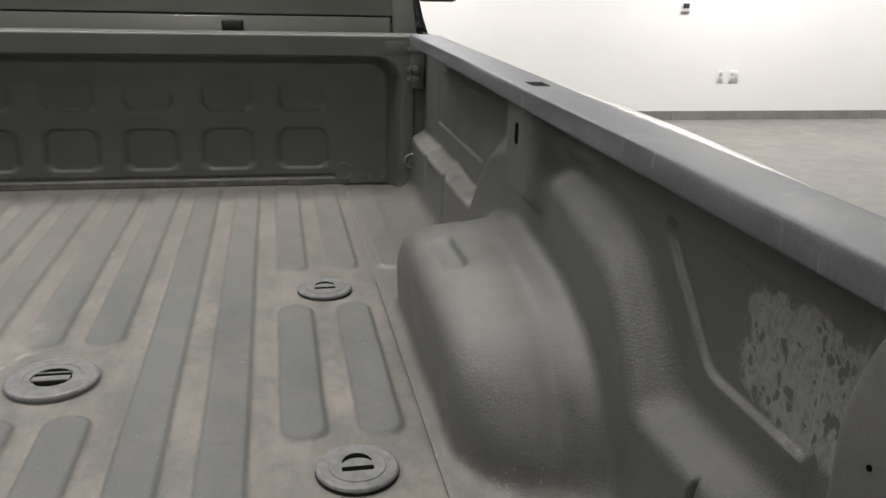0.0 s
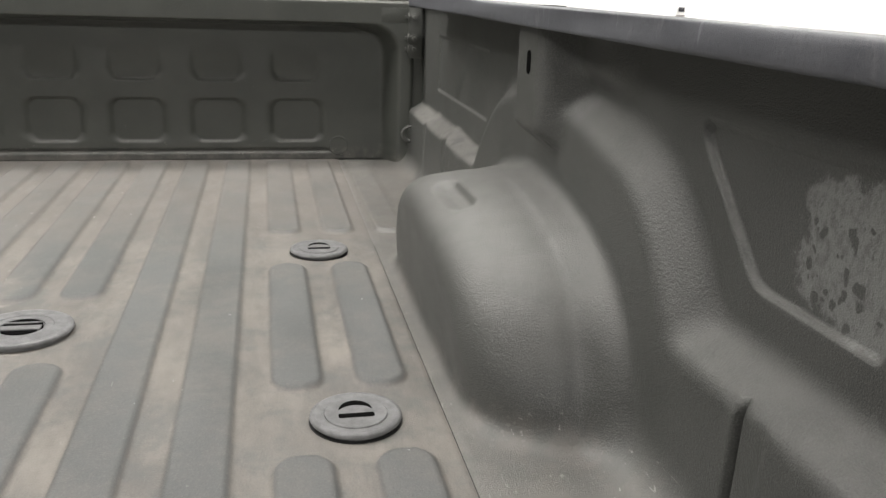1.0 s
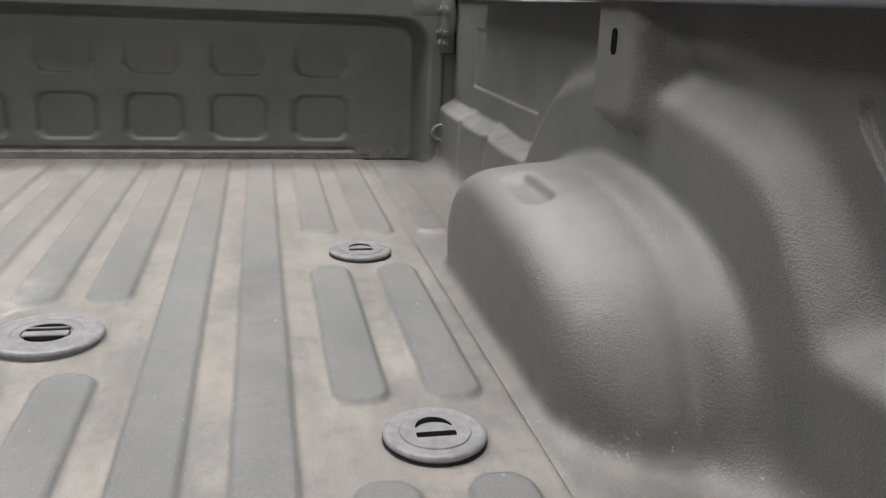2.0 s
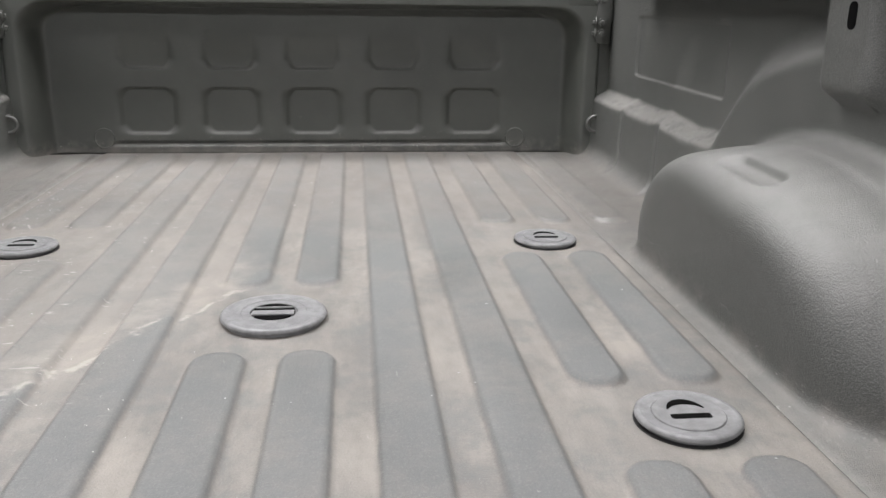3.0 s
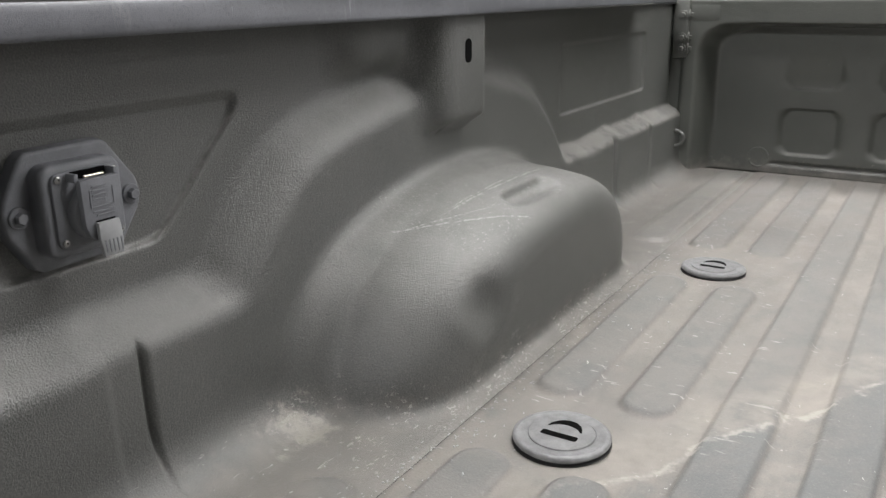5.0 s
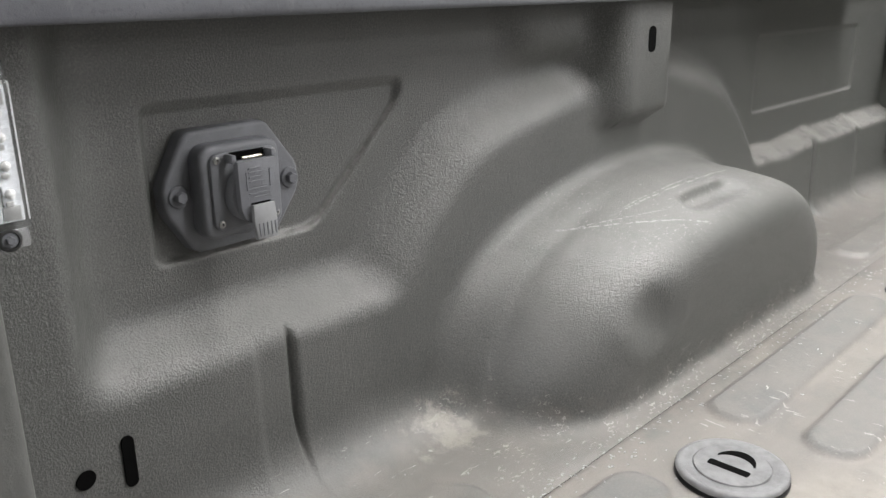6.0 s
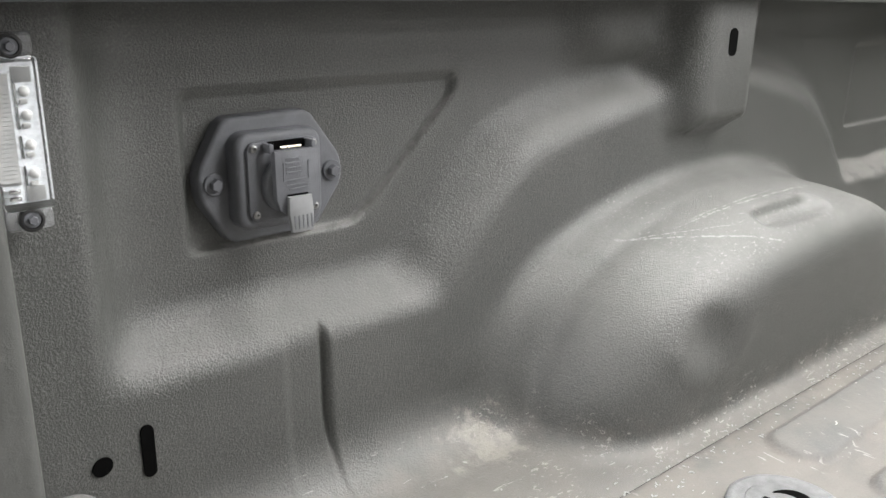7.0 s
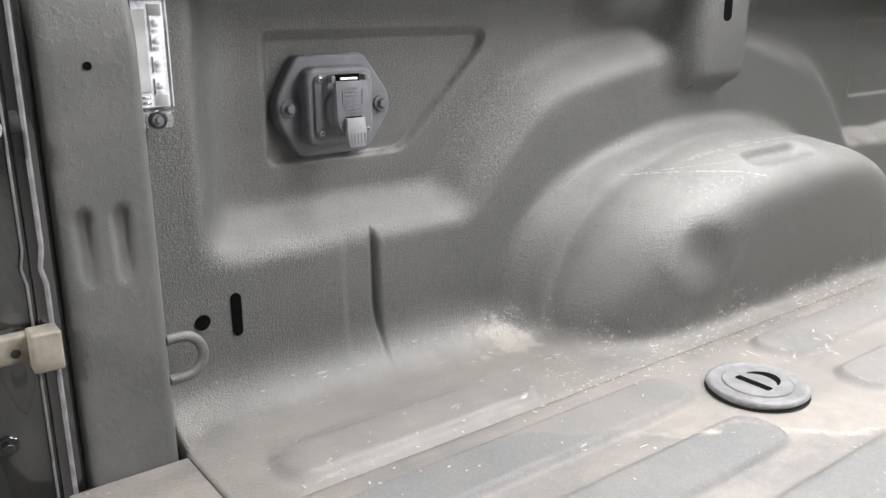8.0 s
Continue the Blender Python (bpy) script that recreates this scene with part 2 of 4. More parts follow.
def floor_material():
    """The same liner on the floor: tan dust in the valleys, greyer rib tops, chalky tide marks and specks."""
    m, n, l, p = mat("bed_floor_liner")
    co = place(n)
    xyz = n.new("ShaderNodeSeparateXYZ")
    l.new(co, xyz.inputs[0])
    x, y, z = xyz.outputs
    wear = noise_node(n, l, stretched(n, l, co, 1, 0.5, 1), 9, 6, 0.65)
    grey = blend(n, l, ramp(n, l, wear, 0.3, 0.7), (0.122, 0.127, 0.125), (0.158, 0.163, 0.161))
    tan = blend(n, l, ramp(n, l, noise_node(n, l, stretched(n, l, co, 1, 0.35, 1), 9, 7, 0.68), 0.36, 0.66), (0.164, 0.154, 0.143), (0.302, 0.274, 0.244))
    wob = calc(n, l, "MULTIPLY", calc(n, l, "SUBTRACT", noise_node(n, l, co, 30, 4), 0.5), 0.006)
    valley = ramp(n, l, calc(n, l, "ADD", z, wob), 0.0015, 0.0055, 1.0, 0.0)
    col = blend(n, l, calc(n, l, "MULTIPLY", valley, ramp(n, l, noise_node(n, l, co, 11, 6, 0.7), 0.32, 0.6, 0.3, 1.0)), grey, tan)
    # rib flanks darkened, painting in their shading along with some grime
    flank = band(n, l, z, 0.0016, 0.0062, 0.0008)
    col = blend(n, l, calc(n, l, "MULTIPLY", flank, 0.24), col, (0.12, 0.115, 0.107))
    # broad dust film, patchy
    film = calc(n, l, "MULTIPLY", ramp(n, l, noise_node(n, l, co, 5.5, 8, 0.75), 0.42, 0.66), 0.6)
    col = blend(n, l, film, col, (0.198, 0.186, 0.172))
    # thicker film towards the bulkhead
    ahead = calc(n, l, "MULTIPLY", ramp(n, l, y, 0.95, 1.35), ramp(n, l, noise_node(n, l, stretched(n, l, co, 1, 0.6, 1), 10, 6, 0.7), 0.34, 0.6, 0.34, 0.74))
    col = blend(n, l, ahead, col, (0.186, 0.170, 0.156))
    grit = noise_node(n, l, co, 420, 3, 0.7)
    col = blend(n, l, ramp(n, l, grit, 0.50, 0.72, 0.0, 0.28), col, (0.30, 0.285, 0.265))
    col = blend(n, l, ramp(n, l, grit, 0.46, 0.30, 0.0, 0.28), col, (0.10, 0.098, 0.094))
    # chalky tide lines
    tide = calc(n, l, "ADD", calc(n, l, "MULTIPLY", calc(n, l, "SUBTRACT", noise_node(n, l, co, 12, 6, 0.62), 0.5), 0.18), calc(n, l, "SUBTRACT", y, calc(n, l, "MULTIPLY", x, TIDE[1])))
    tide = calc(n, l, "SUBTRACT", tide, TIDE[0])
    line = calc(n, l, "MULTIPLY", ramp(n, l, calc(n, l, "ABSOLUTE", tide, 0.0), 0.001, 0.016, 1.0, 0.0), ramp(n, l, noise_node(n, l, co, 26, 4), 0.40, 0.58))
    line = calc(n, l, "MULTIPLY", line, band(n, l, x, -0.47, -0.06, 0.02))
    wash = calc(n, l, "MULTIPLY", band(n, l, tide, 0.0, 0.13, 0.03), calc(n, l, "MULTIPLY", band(n, l, x, -0.47, -0.06, 0.03), ramp(n, l, noise_node(n, l, co, 25, 5), 0.35, 0.65)))
    silt = calc(n, l, "MULTIPLY", ramp(n, l, tide, -0.004, 0.012), calc(n, l, "MULTIPLY", band(n, l, x, -0.56, -0.07, 0.03), ramp(n, l, y, 1.35, 0.9)))
    silt = calc(n, l, "MULTIPLY", silt, ramp(n, l, noise_node(n, l, co, 13, 6, 0.7), 0.30, 0.62, 0.25, 0.8))
    col = blend(n, l, calc(n, l, "MULTIPLY", silt, 0.7), col, (0.232, 0.214, 0.197))
    col = blend(n, l, calc(n, l, "MULTIPLY", wash, 0.42), col, (0.34, 0.31, 0.27))
    col = blend(n, l, calc(n, l, "MULTIPLY", line, 0.62), col, (0.44, 0.41, 0.37))
    # short curled scuffs where loads were dragged
    curl = ramp(n, l, noise_node(n, l, stretched(n, l, co, 0.45, 1.5, 1), 95, 2, 0.5, 0.5), 0.655, 0.70)
    curl = calc(n, l, "MULTIPLY", curl, ramp(n, l, noise_node(n, l, co, 17, 3, 0.6), 0.46, 0.60))
    curl = calc(n, l, "MULTIPLY", curl, calc(n, l, "MULTIPLY", ramp(n, l, x, -0.10, -0.36, 0.05, 1.0), band(n, l, y, 0.2, 1.55, 0.15)))
    col = blend(n, l, calc(n, l, "MULTIPLY", curl, 0.8), col, (0.42, 0.40, 0.375))
    speck = ramp(n, l, noise_node(n, l, stretched(n, l, co, 1, 0.4, 1), 150, 2, 0.5, 1.0), 0.715, 0.755)
    speck = calc(n, l, "MULTIPLY", calc(n, l, "MULTIPLY", speck, ramp(n, l, noise_node(n, l, co, 8, 3), 0.45, 0.6)), ramp(n, l, x, 0.15, -0.25, 0.2, 1.0))
    col = blend(n, l, calc(n, l, "MULTIPLY", speck, 0.85), col, (0.6, 0.58, 0.54))
    l.new(col, p.inputs["Base Color"])
    l.new(ramp(n, l, wear, 0.3, 0.7, 0.5, 0.68), p.inputs["Roughness"])
    first = bump(n, l, noise_node(n, l, co, 45, 4), 0.002, 0.3)
    l.new(bump(n, l, noise_node(n, l, co, 380, 3, 0.55), 0.0014, 0.5, first), p.inputs["Normal"])
    return m


def rail_material():
    """Textured grey plastic rail cap with pale rub marks."""
    m, n, l, p = mat("rail_cap_plastic")
    co = place(n)
    f = noise_node(n, l, stretched(n, l, co, 1, 0.5, 1), 14, 6, 0.65)
    col = blend(n, l, ramp(n, l, f, 0.35, 0.7), (0.108, 0.112, 0.126), (0.152, 0.157, 0.174))
    rub = calc(n, l, "MULTIPLY", ramp(n, l, noise_node(n, l, stretched(n, l, co, 1, 1.6, 0.5), 26, 6, 0.75), 0.54, 0.70), 0.6)
    col = blend(n, l, rub, col, (0.215, 0.217, 0.225))
    streak = ramp(n, l, noise_node(n, l, stretched(n, l, co, 0.6, 3.0, 0.35), 30, 3, 0.6), 0.66, 0.72)
    col = blend(n, l, calc(n, l, "MULTIPLY", streak, 0.5), col, (0.30, 0.305, 0.32))
    col = blend(n, l, ramp(n, l, noise_node(n, l, co, 260, 3, 0.6), 0.48, 0.30, 0.0, 0.35), col, (0.06, 0.062, 0.066))
    l.new(col, p.inputs["Base Color"])
    l.new(ramp(n, l, f, 0.3, 0.7, 0.46, 0.6), p.inputs["Roughness"])
    l.new(bump(n, l, noise_node(n, l, co, 900, 2), 0.0006, 0.5), p.inputs["Normal"])
    return m


LINER = liner_material()
FLOOR = floor_material()
RAIL = rail_material()


def post_material():
    """The liner sprayed thinner on the posts: finer grain, small runs and nicks."""
    m, n, l, p = mat("post_liner")
    co = place(n)
    blotch = noise_node(n, l, co, 14, 6, 0.65)
    col = blend(n, l, ramp(n, l, blotch, 0.3, 0.7), (0.104, 0.107, 0.101), (0.134, 0.136, 0.129))
    nick = ramp(n, l, noise_node(n, l, co, 95, 3, 0.6, 0.8), 0.73, 0.78)
    col = blend(n, l, calc(n, l, "MULTIPLY", nick, 0.5), col, (0.32, 0.315, 0.30))
    l.new(col, p.inputs["Base Color"])
    l.new(ramp(n, l, blotch, 0.3, 0.7, 0.42, 0.58), p.inputs["Roughness"])
    lumps = bump(n, l, ramp(n, l, noise_node(n, l, co, 170, 3, 0.5), 0.48, 0.72), 0.0018, 0.15)
    l.new(bump(n, l, noise_node(n, l, co, 800, 3, 0.6), 0.0010, 0.3, lumps), p.inputs["Normal"])
    return m


POST = post_material()
CAP = plain("cast_cap", (0.215, 0.215, 0.218), 0.42, 0.0, 0.2, 60, 0.0006)
PAINT = plain("body_paint", (0.150, 0.153, 0.138), 0.35, 0.0, 0.06, 3, 0.0, 1.0)
JAMB = plain("jamb_paint", (0.012, 0.014, 0.013), 0.15, 0.0, 0.2, 8, 0.0, 1.0)
BLACK = plain("black_plastic", (0.012, 0.012, 0.012), 0.45)
VOID = plain("dark_opening", (0.004, 0.004, 0.004), 0.9)
VOID.node_tree.nodes["Principled BSDF"].inputs["Specular IOR Level"].default_value = 0.05
RUBBER = plain("rubber", (0.02, 0.02, 0.02), 0.6)
GREYP = plain("grey_plastic", (0.162, 0.167, 0.182), 0.48, 0.0, 0.12, 40, 0.0004)
TABP = plain("tab_plastic", (0.27, 0.275, 0.28), 0.5)
PALEP = plain("pale_plastic", (0.42, 0.42, 0.41), 0.5, 0.0, 0.08, 50)
BEIGE = plain("beige_plastic", (0.25, 0.228, 0.185), 0.4, 0.0, 0.3, 45)
BEAD = plain("sealer_bead", (0.22, 0.215, 0.22), 0.35, 0.0, 0.3, 60)
STEEL = plain("steel", (0.35, 0.35, 0.34), 0.35, 0.9, 0.15, 90)
BRASS = plain("brass_spring", (0.7, 0.64, 0.52), 0.3, 1.0, 0.1, 90)
WALLP = plain("white_wall_paint", (0.82, 0.81, 0.80), 0.6, 0.0, 0.015, 1.5, 0.0003)
# for the unseen walls and ceiling, greyed to hold down bounced light
FARWALL = plain("low_bounce_grey", (0.16, 0.16, 0.16), 0.7, 0.0, 0.05, 1.5)
TILE = plain("floor_tile", (0.165, 0.157, 0.147), 0.5, 0.0, 0.10, 2.0)
SKIRT = plain("skirting_tile", (0.22, 0.21, 0.205), 0.35, 0.0, 0.12, 4)
SWITCHP = plain("switch_plastic", (0.7, 0.7, 0.69), 0.4, 0.0, 0.02)
SOCK = plain("socket_plastic", (0.5, 0.5, 0.49), 0.4)
SCREEN = plain("dark_screen", (0.05, 0.05, 0.055), 0.2)


def clear_material():
    m, n, l, p = mat("clear_lens")
    p.inputs["Base Color"].default_value = (0.93, 0.95, 0.96, 1)
    p.inputs["Roughness"].default_value = 0.06
    p.inputs["Transmission Weight"].default_value = 1.0
    p.inputs["IOR"].default_value = 1.5
    l.new(bump(n, l, noise_node(n, l, place(n), 300), 0.0008, 0.3), p.inputs["Normal"])
    return m


CLEAR = clear_material()
EAR = plain("clear_ear", (0.62, 0.63, 0.64), 0.18, 0.0, 0.1, 200)
EAR.node_tree.nodes["Principled BSDF"].inputs["Transmission Weight"].default_value = 0.75
CHROME = plain("lamp_reflector", (0.8, 0.8, 0.8), 0.12, 1.0, 0.05, 200)
BOARD = plain("lamp_board", (0.80, 0.81, 0.83), 0.25, 0.0, 0.15, 300)


def glow_material():
    m, n, l, p = mat("lamp_diffuser")
    p.inputs["Base Color"].default_value = (0.9, 0.9, 0.9, 1)
    p.inputs["Emission Color"].default_value = (1, 0.98, 0.95, 1)
    p.inputs["Emission Strength"].default_value = 4.0
    return m


GLOW = glow_material()


# ---- mesh helpers ----
def thing(name, label, category, group="", at=(0, 0, 0)):
    e = new(name)
    e.location = at
    e.empty_display_size = 0.1
    return tagged(e, label, category, group)


def link(name, me, material, parent=None, label=""):
    me.materials.append(material)
    ob = new(name, me)
    ob.parent = parent
    if parent is not None:
        # parts are built in world places; only the thing itself carries a shift
        ob.matrix_parent_inverse = Matrix.Translation(-parent.location)
    if label:
        ob["label"] = label
    return ob


def part(name, bm, material, parent=None, label="", smooth=True):
    me = bpy.data.meshes.new(name)
    bmesh.ops.recalc_face_normals(bm, faces=bm.faces)
    bm.to_mesh(me)
    bm.free()
    if smooth:
        for poly in me.polygons:
            poly.use_smooth = True
        me.set_sharp_from_angle(angle=radians(38))
    return link(name, me, material, parent, label)


def box(x0, x1, y0, y1, z0, z1, bev=0.0, seg=2):
    bm = bmesh.new()
    bmesh.ops.create_cube(bm, size=1)
    for v in bm.verts:
        v.co = Vector(((x0 + x1) / 2 + v.co.x * (x1 - x0), (y0 + y1) / 2 + v.co.y * (y1 - y0), (z0 + z1) / 2 + v.co.z * (z1 - z0)))
    if bev:
        bmesh.ops.bevel(bm, geom=bm.edges[:], offset=bev, segments=seg, profile=0.5, affect="EDGES")
    return bm


def lathe(profile, centre, axis="Z", n=48):
    """Spins (radius, height) pairs about an axis through centre."""
    bm = bmesh.new()
    rings = []
    turn = {"Z": Matrix.Identity(3), "X": Matrix.Rotation(radians(90), 3, "Y"), "-X": Matrix.Rotation(radians(-90), 3, "Y"), "-Y": Matrix.Rotation(radians(90), 3, "X")}[axis]
    for r, h in profile:
        ring = []
        for k in range(n):
            a = 2 * math.pi * k / n
            ring.append(bm.verts.new(Vector(centre) + turn @ Vector((r * math.cos(a), r * math.sin(a), h))))
        rings.append(ring)
    for a, b in zip(rings, rings[1:]):
        for k in range(n):
            bm.faces.new((a[k], a[(k + 1) % n], b[(k + 1) % n], b[k]))
    bm.faces.new(rings[-1])
    bm.faces.new(rings[0][::-1])
    return bm


def slab(outline, lo, hi, axis="X", bev=0.0, seg=2):
    """Extrudes an outline of (a, b) along an axis from lo to hi: X takes (y, z), Y takes (x, z), Z takes (x, y)."""
    bm = bmesh.new()

    def co(a, b, c):
        return {"X": (c, a, b), "Y": (a, c, b), "Z": (a, b, c)}[axis]

    low = [bm.verts.new(co(a, b, lo)) for a, b in outline]
    top = [bm.verts.new(co(a, b, hi)) for a, b in outline]
    k = len(outline)
    bm.faces.new(low[::-1])
    face = bm.faces.new(top)
    for i in range(k):
        bm.faces.new((low[i], low[(i + 1) % k], top[(i + 1) % k], top[i]))
    bmesh.ops.recalc_face_normals(bm, faces=bm.faces)
    if bev:
        bmesh.ops.bevel(bm, geom=face.edges[:], offset=bev, segments=seg, profile=0.5, affect="EDGES")
    return bm


def rounded(y0, y1, z0, z1, r, n=5):
    pts = []
    for cy, cz, a0 in ((y1 - r, z1 - r, 0), (y0 + r, z1 - r, 90), (y0 + r, z0 + r, 180), (y1 - r, z0 + r, 270)):
        for k in range(n + 1):
            a = radians(a0 + 90 * k / n)
            pts.append((cy + r * math.cos(a), cz + r * math.sin(a)))
    return pts


def tube(points, radius, n=10):
    bm = bmesh.new()
    pts = [Vector(q) for q in points]
    rings = []
    side = None
    for k, q in enumerate(pts):
        d = (pts[min(k + 1, len(pts) - 1)] - pts[max(k - 1, 0)]).normalized()
        if side is None:
            side = d.orthogonal().normalized()
        side = (side - d * side.dot(d)).normalized()
        other = d.cross(side)
        rings.append([bm.verts.new(q + radius * (math.cos(2 * math.pi * j / n) * side + math.sin(2 * math.pi * j / n) * other)) for j in range(n)])
    for a, b in zip(rings, rings[1:]):
        for j in range(n):
            bm.faces.new((a[j], a[(j + 1) % n], b[(j + 1) % n], b[j]))
    bm.faces.new(rings[0][::-1])
    bm.faces.new(rings[-1])
    return bm


def sheet(name, pts, material, parent, label="", keep=None):
    """A smooth sheet through a grid of points (rows, columns, 3)."""
    rows, cols = pts.shape[:2]
    i = np.arange(rows * cols).reshape(rows, cols)
    quads = np.stack([i[:-1, :-1], i[1:, :-1], i[1:, 1:], i[:-1, 1:]], -1).reshape(-1, 4)
    if keep is not None:
        quads = quads[keep.reshape(-1)]
    me = bpy.data.meshes.new(name)
    me.from_pydata(pts.reshape(-1, 3).tolist(), [], quads.tolist())
    me.polygons.foreach_set("use_smooth", np.ones(len(quads), bool))
    me.update()
    return link(name, me, material, parent, label)


def step(v, lo, hi):
    t = np.clip((v - lo) / (hi - lo), 0, 1)
    return t * t * (3 - 2 * t)


def smin(a, b, k):
    h = np.clip(0.5 + 0.5 * (b - a) / k, 0, 1)
    return b * (1 - h) + a * h - k * h * (1 - h)


def smax(a, b, k):
    return -smin(-a, -b, k)


def rrect(u, v, u0, u1, v0, v1, r):
    """Signed distance to a rounded rectangle."""
    qu, qv = np.abs(u - (u0 + u1) / 2) - (u1 - u0) / 2 + r, np.abs(v - (v0 + v1) / 2) - (v1 - v0) / 2 + r
    return np.hypot(np.maximum(qu, 0), np.maximum(qv, 0)) + np.minimum(np.maximum(qu, qv), 0) - r


# ---- the truck ----
truck = thing("pickup_truck", "olive grey pickup truck with a dusty lined cargo bed", "pickup truck")

RIB = [0.054 + 0.1155 * k for k in range(6)]
HALF, SLOPE, RISE = 0.0385, 0.010, 0.0085
REAR, SEAM = -0.291, 0.583
AXLE_Y, AXLE_Z = 0.585, -0.17


def rib_height(x, y):
    """Height of the pressed ribs over the floor sheet."""
    z = np.zeros_like(x)
    ax = np.abs(x)
    spans = {0: ((-0.25, 0.515), (0.765, 2.2)), 1: ((-0.25, 2.2),), 2: ((-0.25, 2.2),),
             3: ((-0.25, 0.225), (0.385, 0.918), (1.12, 2.2)), 4: ((-0.25, 0.225), (0.385, 0.918), (1.12, 2.2)),
             5: ((-0.24, 0.09), (1.12, 2.2))}
    for k, c in enumerate(RIB):
        for y0, y1 in spans[k]:
            d = rrect(ax, y, c - HALF, c + HALF, y0, y1, HALF - 0.002)
            z = np.maximum(z, RISE * step(-d, 0.0, SLOPE) * step(y, 1.945, 1.86))
    return z


def bed_floor():
    xs = np.linspace(-SEAM + 0.0007, SEAM - 0.0007, 281)
    ys = np.concatenate([np.arange(REAR, 1.2, 0.006), np.arange(1.2, 1.956, 0.012)])
    x, y = np.meshgrid(xs, ys)
    z = rib_height(x, y)
    # turned-down edges
    z -= 0.0015 * step(np.abs(x), SEAM - 0.005, SEAM - 0.0015) * step(y, 1.06, 1.02)
    z -= 0.003 * step(-y, -REAR - 0.006, -REAR - 0.001)
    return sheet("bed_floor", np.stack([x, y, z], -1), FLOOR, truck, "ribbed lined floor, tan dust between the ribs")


def side_distance(x, y, z, dented):
    r = np.hypot(y - AXLE_Y, z - AXLE_Z)
    front = step(y, 0.5, 0.7)
    # the arch flattens towards its top
    crest = step((z - AXLE_Z) / np.maximum(r, 0.05), 0.79, 1.0)
    wall = 0.774 + 0.02 * z + 0.012 * front - x
    # pressed upright grooves and a faint step in the lower wall
    low = step(z, 0.20, 0.16)
    wall = wall + low * 0.0068 * step(z, 0.006, 0.085) * np.exp(-(((y + 0.030 - 0.006 * step(z, 0.10, 0.0)) / 0.0034) ** 2)) + low * 0.0025 * step(y, -0.075, -0.068) * step(y, -0.02, -0.028)
    wall = wall + low * (0.008 * np.exp(-(((y - 1.345) / 0.008) ** 2)) + 0.004 * np.exp(-(((y - 1.60) / 0.008) ** 2)))
    # pockets above the ledge, behind and ahead of the wheel arch
    d1 = (y - 0.041) * 0.693 - (z - 0.254) * 0.721
    panel = smax(smax(smax(np.maximum(-0.137 - y, y - 0.170), z - 0.398, 0.012), 0.2545 - z, 0.010), d1, 0.012)
    back = 0.821 + 0.008 * step(-panel, -0.001, 0.0055)
    c1 = smax(x - back, (0.168 + (x - 0.778) * 0.95 - z) / 1.38, 0.012)
    c1 = smax(c1, (0.573 - 0.050 * crest + (x - 0.775) * 1.2 - r) / 1.56, 0.012)
    c1 = smax(c1, (-0.235 + (x - 0.775) * 0.8 - y) / 1.28, 0.03)
    c1 = np.maximum(c1, y - 0.585)
    panel = rrect(y, z, 1.11, 1.65, 0.247, 0.396, 0.01)
    back = 0.832 + 0.0055 * step(-panel, -0.001, 0.0055)
    wave = 0.006 * np.exp(-(((y - 1.36) / 0.03) ** 2)) + 0.005 * np.exp(-(((y - 1.60) / 0.025) ** 2)) - 0.006 * np.exp(-(((y - 1.2) / 0.05) ** 2))
    c2 = smax(x - back, (0.162 + wave + (x - 0.788) * 0.55 - z) / 1.14, 0.008)
    c2 = smax(c2, (0.556 - 0.034 * crest + (x - 0.775) * 1.15 - r) / 1.52, 0.014)
    c2 = np.maximum(c2, 0.585 - y)
    wall = smax(wall, -np.minimum(c1, c2), 0.010)
    # swelling under the rail over the arch
    swell = smax(smax(0.796 - x, 0.410 - z, 0.024), np.abs(y - 0.545) - 0.200, 0.055)
    wall = smin(wall, swell, 0.036)
    # stake bracket, crisp ahead, soft behind
    bracket = smax(smax(0.749 - x, 0.312 - z, 0.024), y - 0.635, 0.015)
    bracket = smax(bracket, (0.506 - y) * 0.8 + (0.75 - x) * 0.6 + 0.006, 0.022)
    wall = smin(wall, bracket, 0.020)
    # wheel house
    zc = np.maximum(z, 0)
    dy = np.abs(y - AXLE_Y)
    dip = 0.011 * step(AXLE_Y - y, 0.03, 0.22) * (0.45 + 0.55 * step(z, 0.02, 0.12))
    reach = 0.408 - 0.014 * step(y, 0.5, 0.7)
    bow = 2.5 - 0.36 * front
    barrel = (((dy / reach) ** bow + (zc / 0.2455) ** bow) ** (1 / bow) - 1) * 0.28
    taper = (0.34 - 0.22 * step(y, 0.52, 0.84)) * np.maximum(0.735 - x, 0) + (0.0045 + 0.0055 * step(z, 0.20, 0.08)) * np.exp(-((x - 0.737) / 0.028) ** 2)
    house = smax(barrel + dip + taper, 0.6105 - 0.11 * z - x, 0.066)
    rim = (((dy / (reach + 0.003)) ** bow + (zc / 0.232) ** bow) ** (1 / bow) - 1) * 0.28
    flange = smax(rim, 0.750 - x, 0.026)
    house = smin(house, flange, 0.032)
    house = house + 0.0135 * step(rrect(y, z + x, 0.516, 0.650, 0.843, 0.887, 0.019), 0.012, -0.017) * step(z, 0.1, 0.15)
    if dented:
        q = ((y - 0.370) / 0.034) ** 2 + ((z - 0.114) / 0.030) ** 2
        house = house + 0.0080 * np.exp(-q ** 1.2) - 0.0014 * np.exp(-((np.sqrt(q) - 1.75) / 0.45) ** 2) * step(0.125 - z, -0.01, 0.03)
    ground = z - rib_height(x, y)
    return smin(smin(wall, ground, 0.056 + 0.016 * step(y, 0.3, 0.0)), house, 0.028)


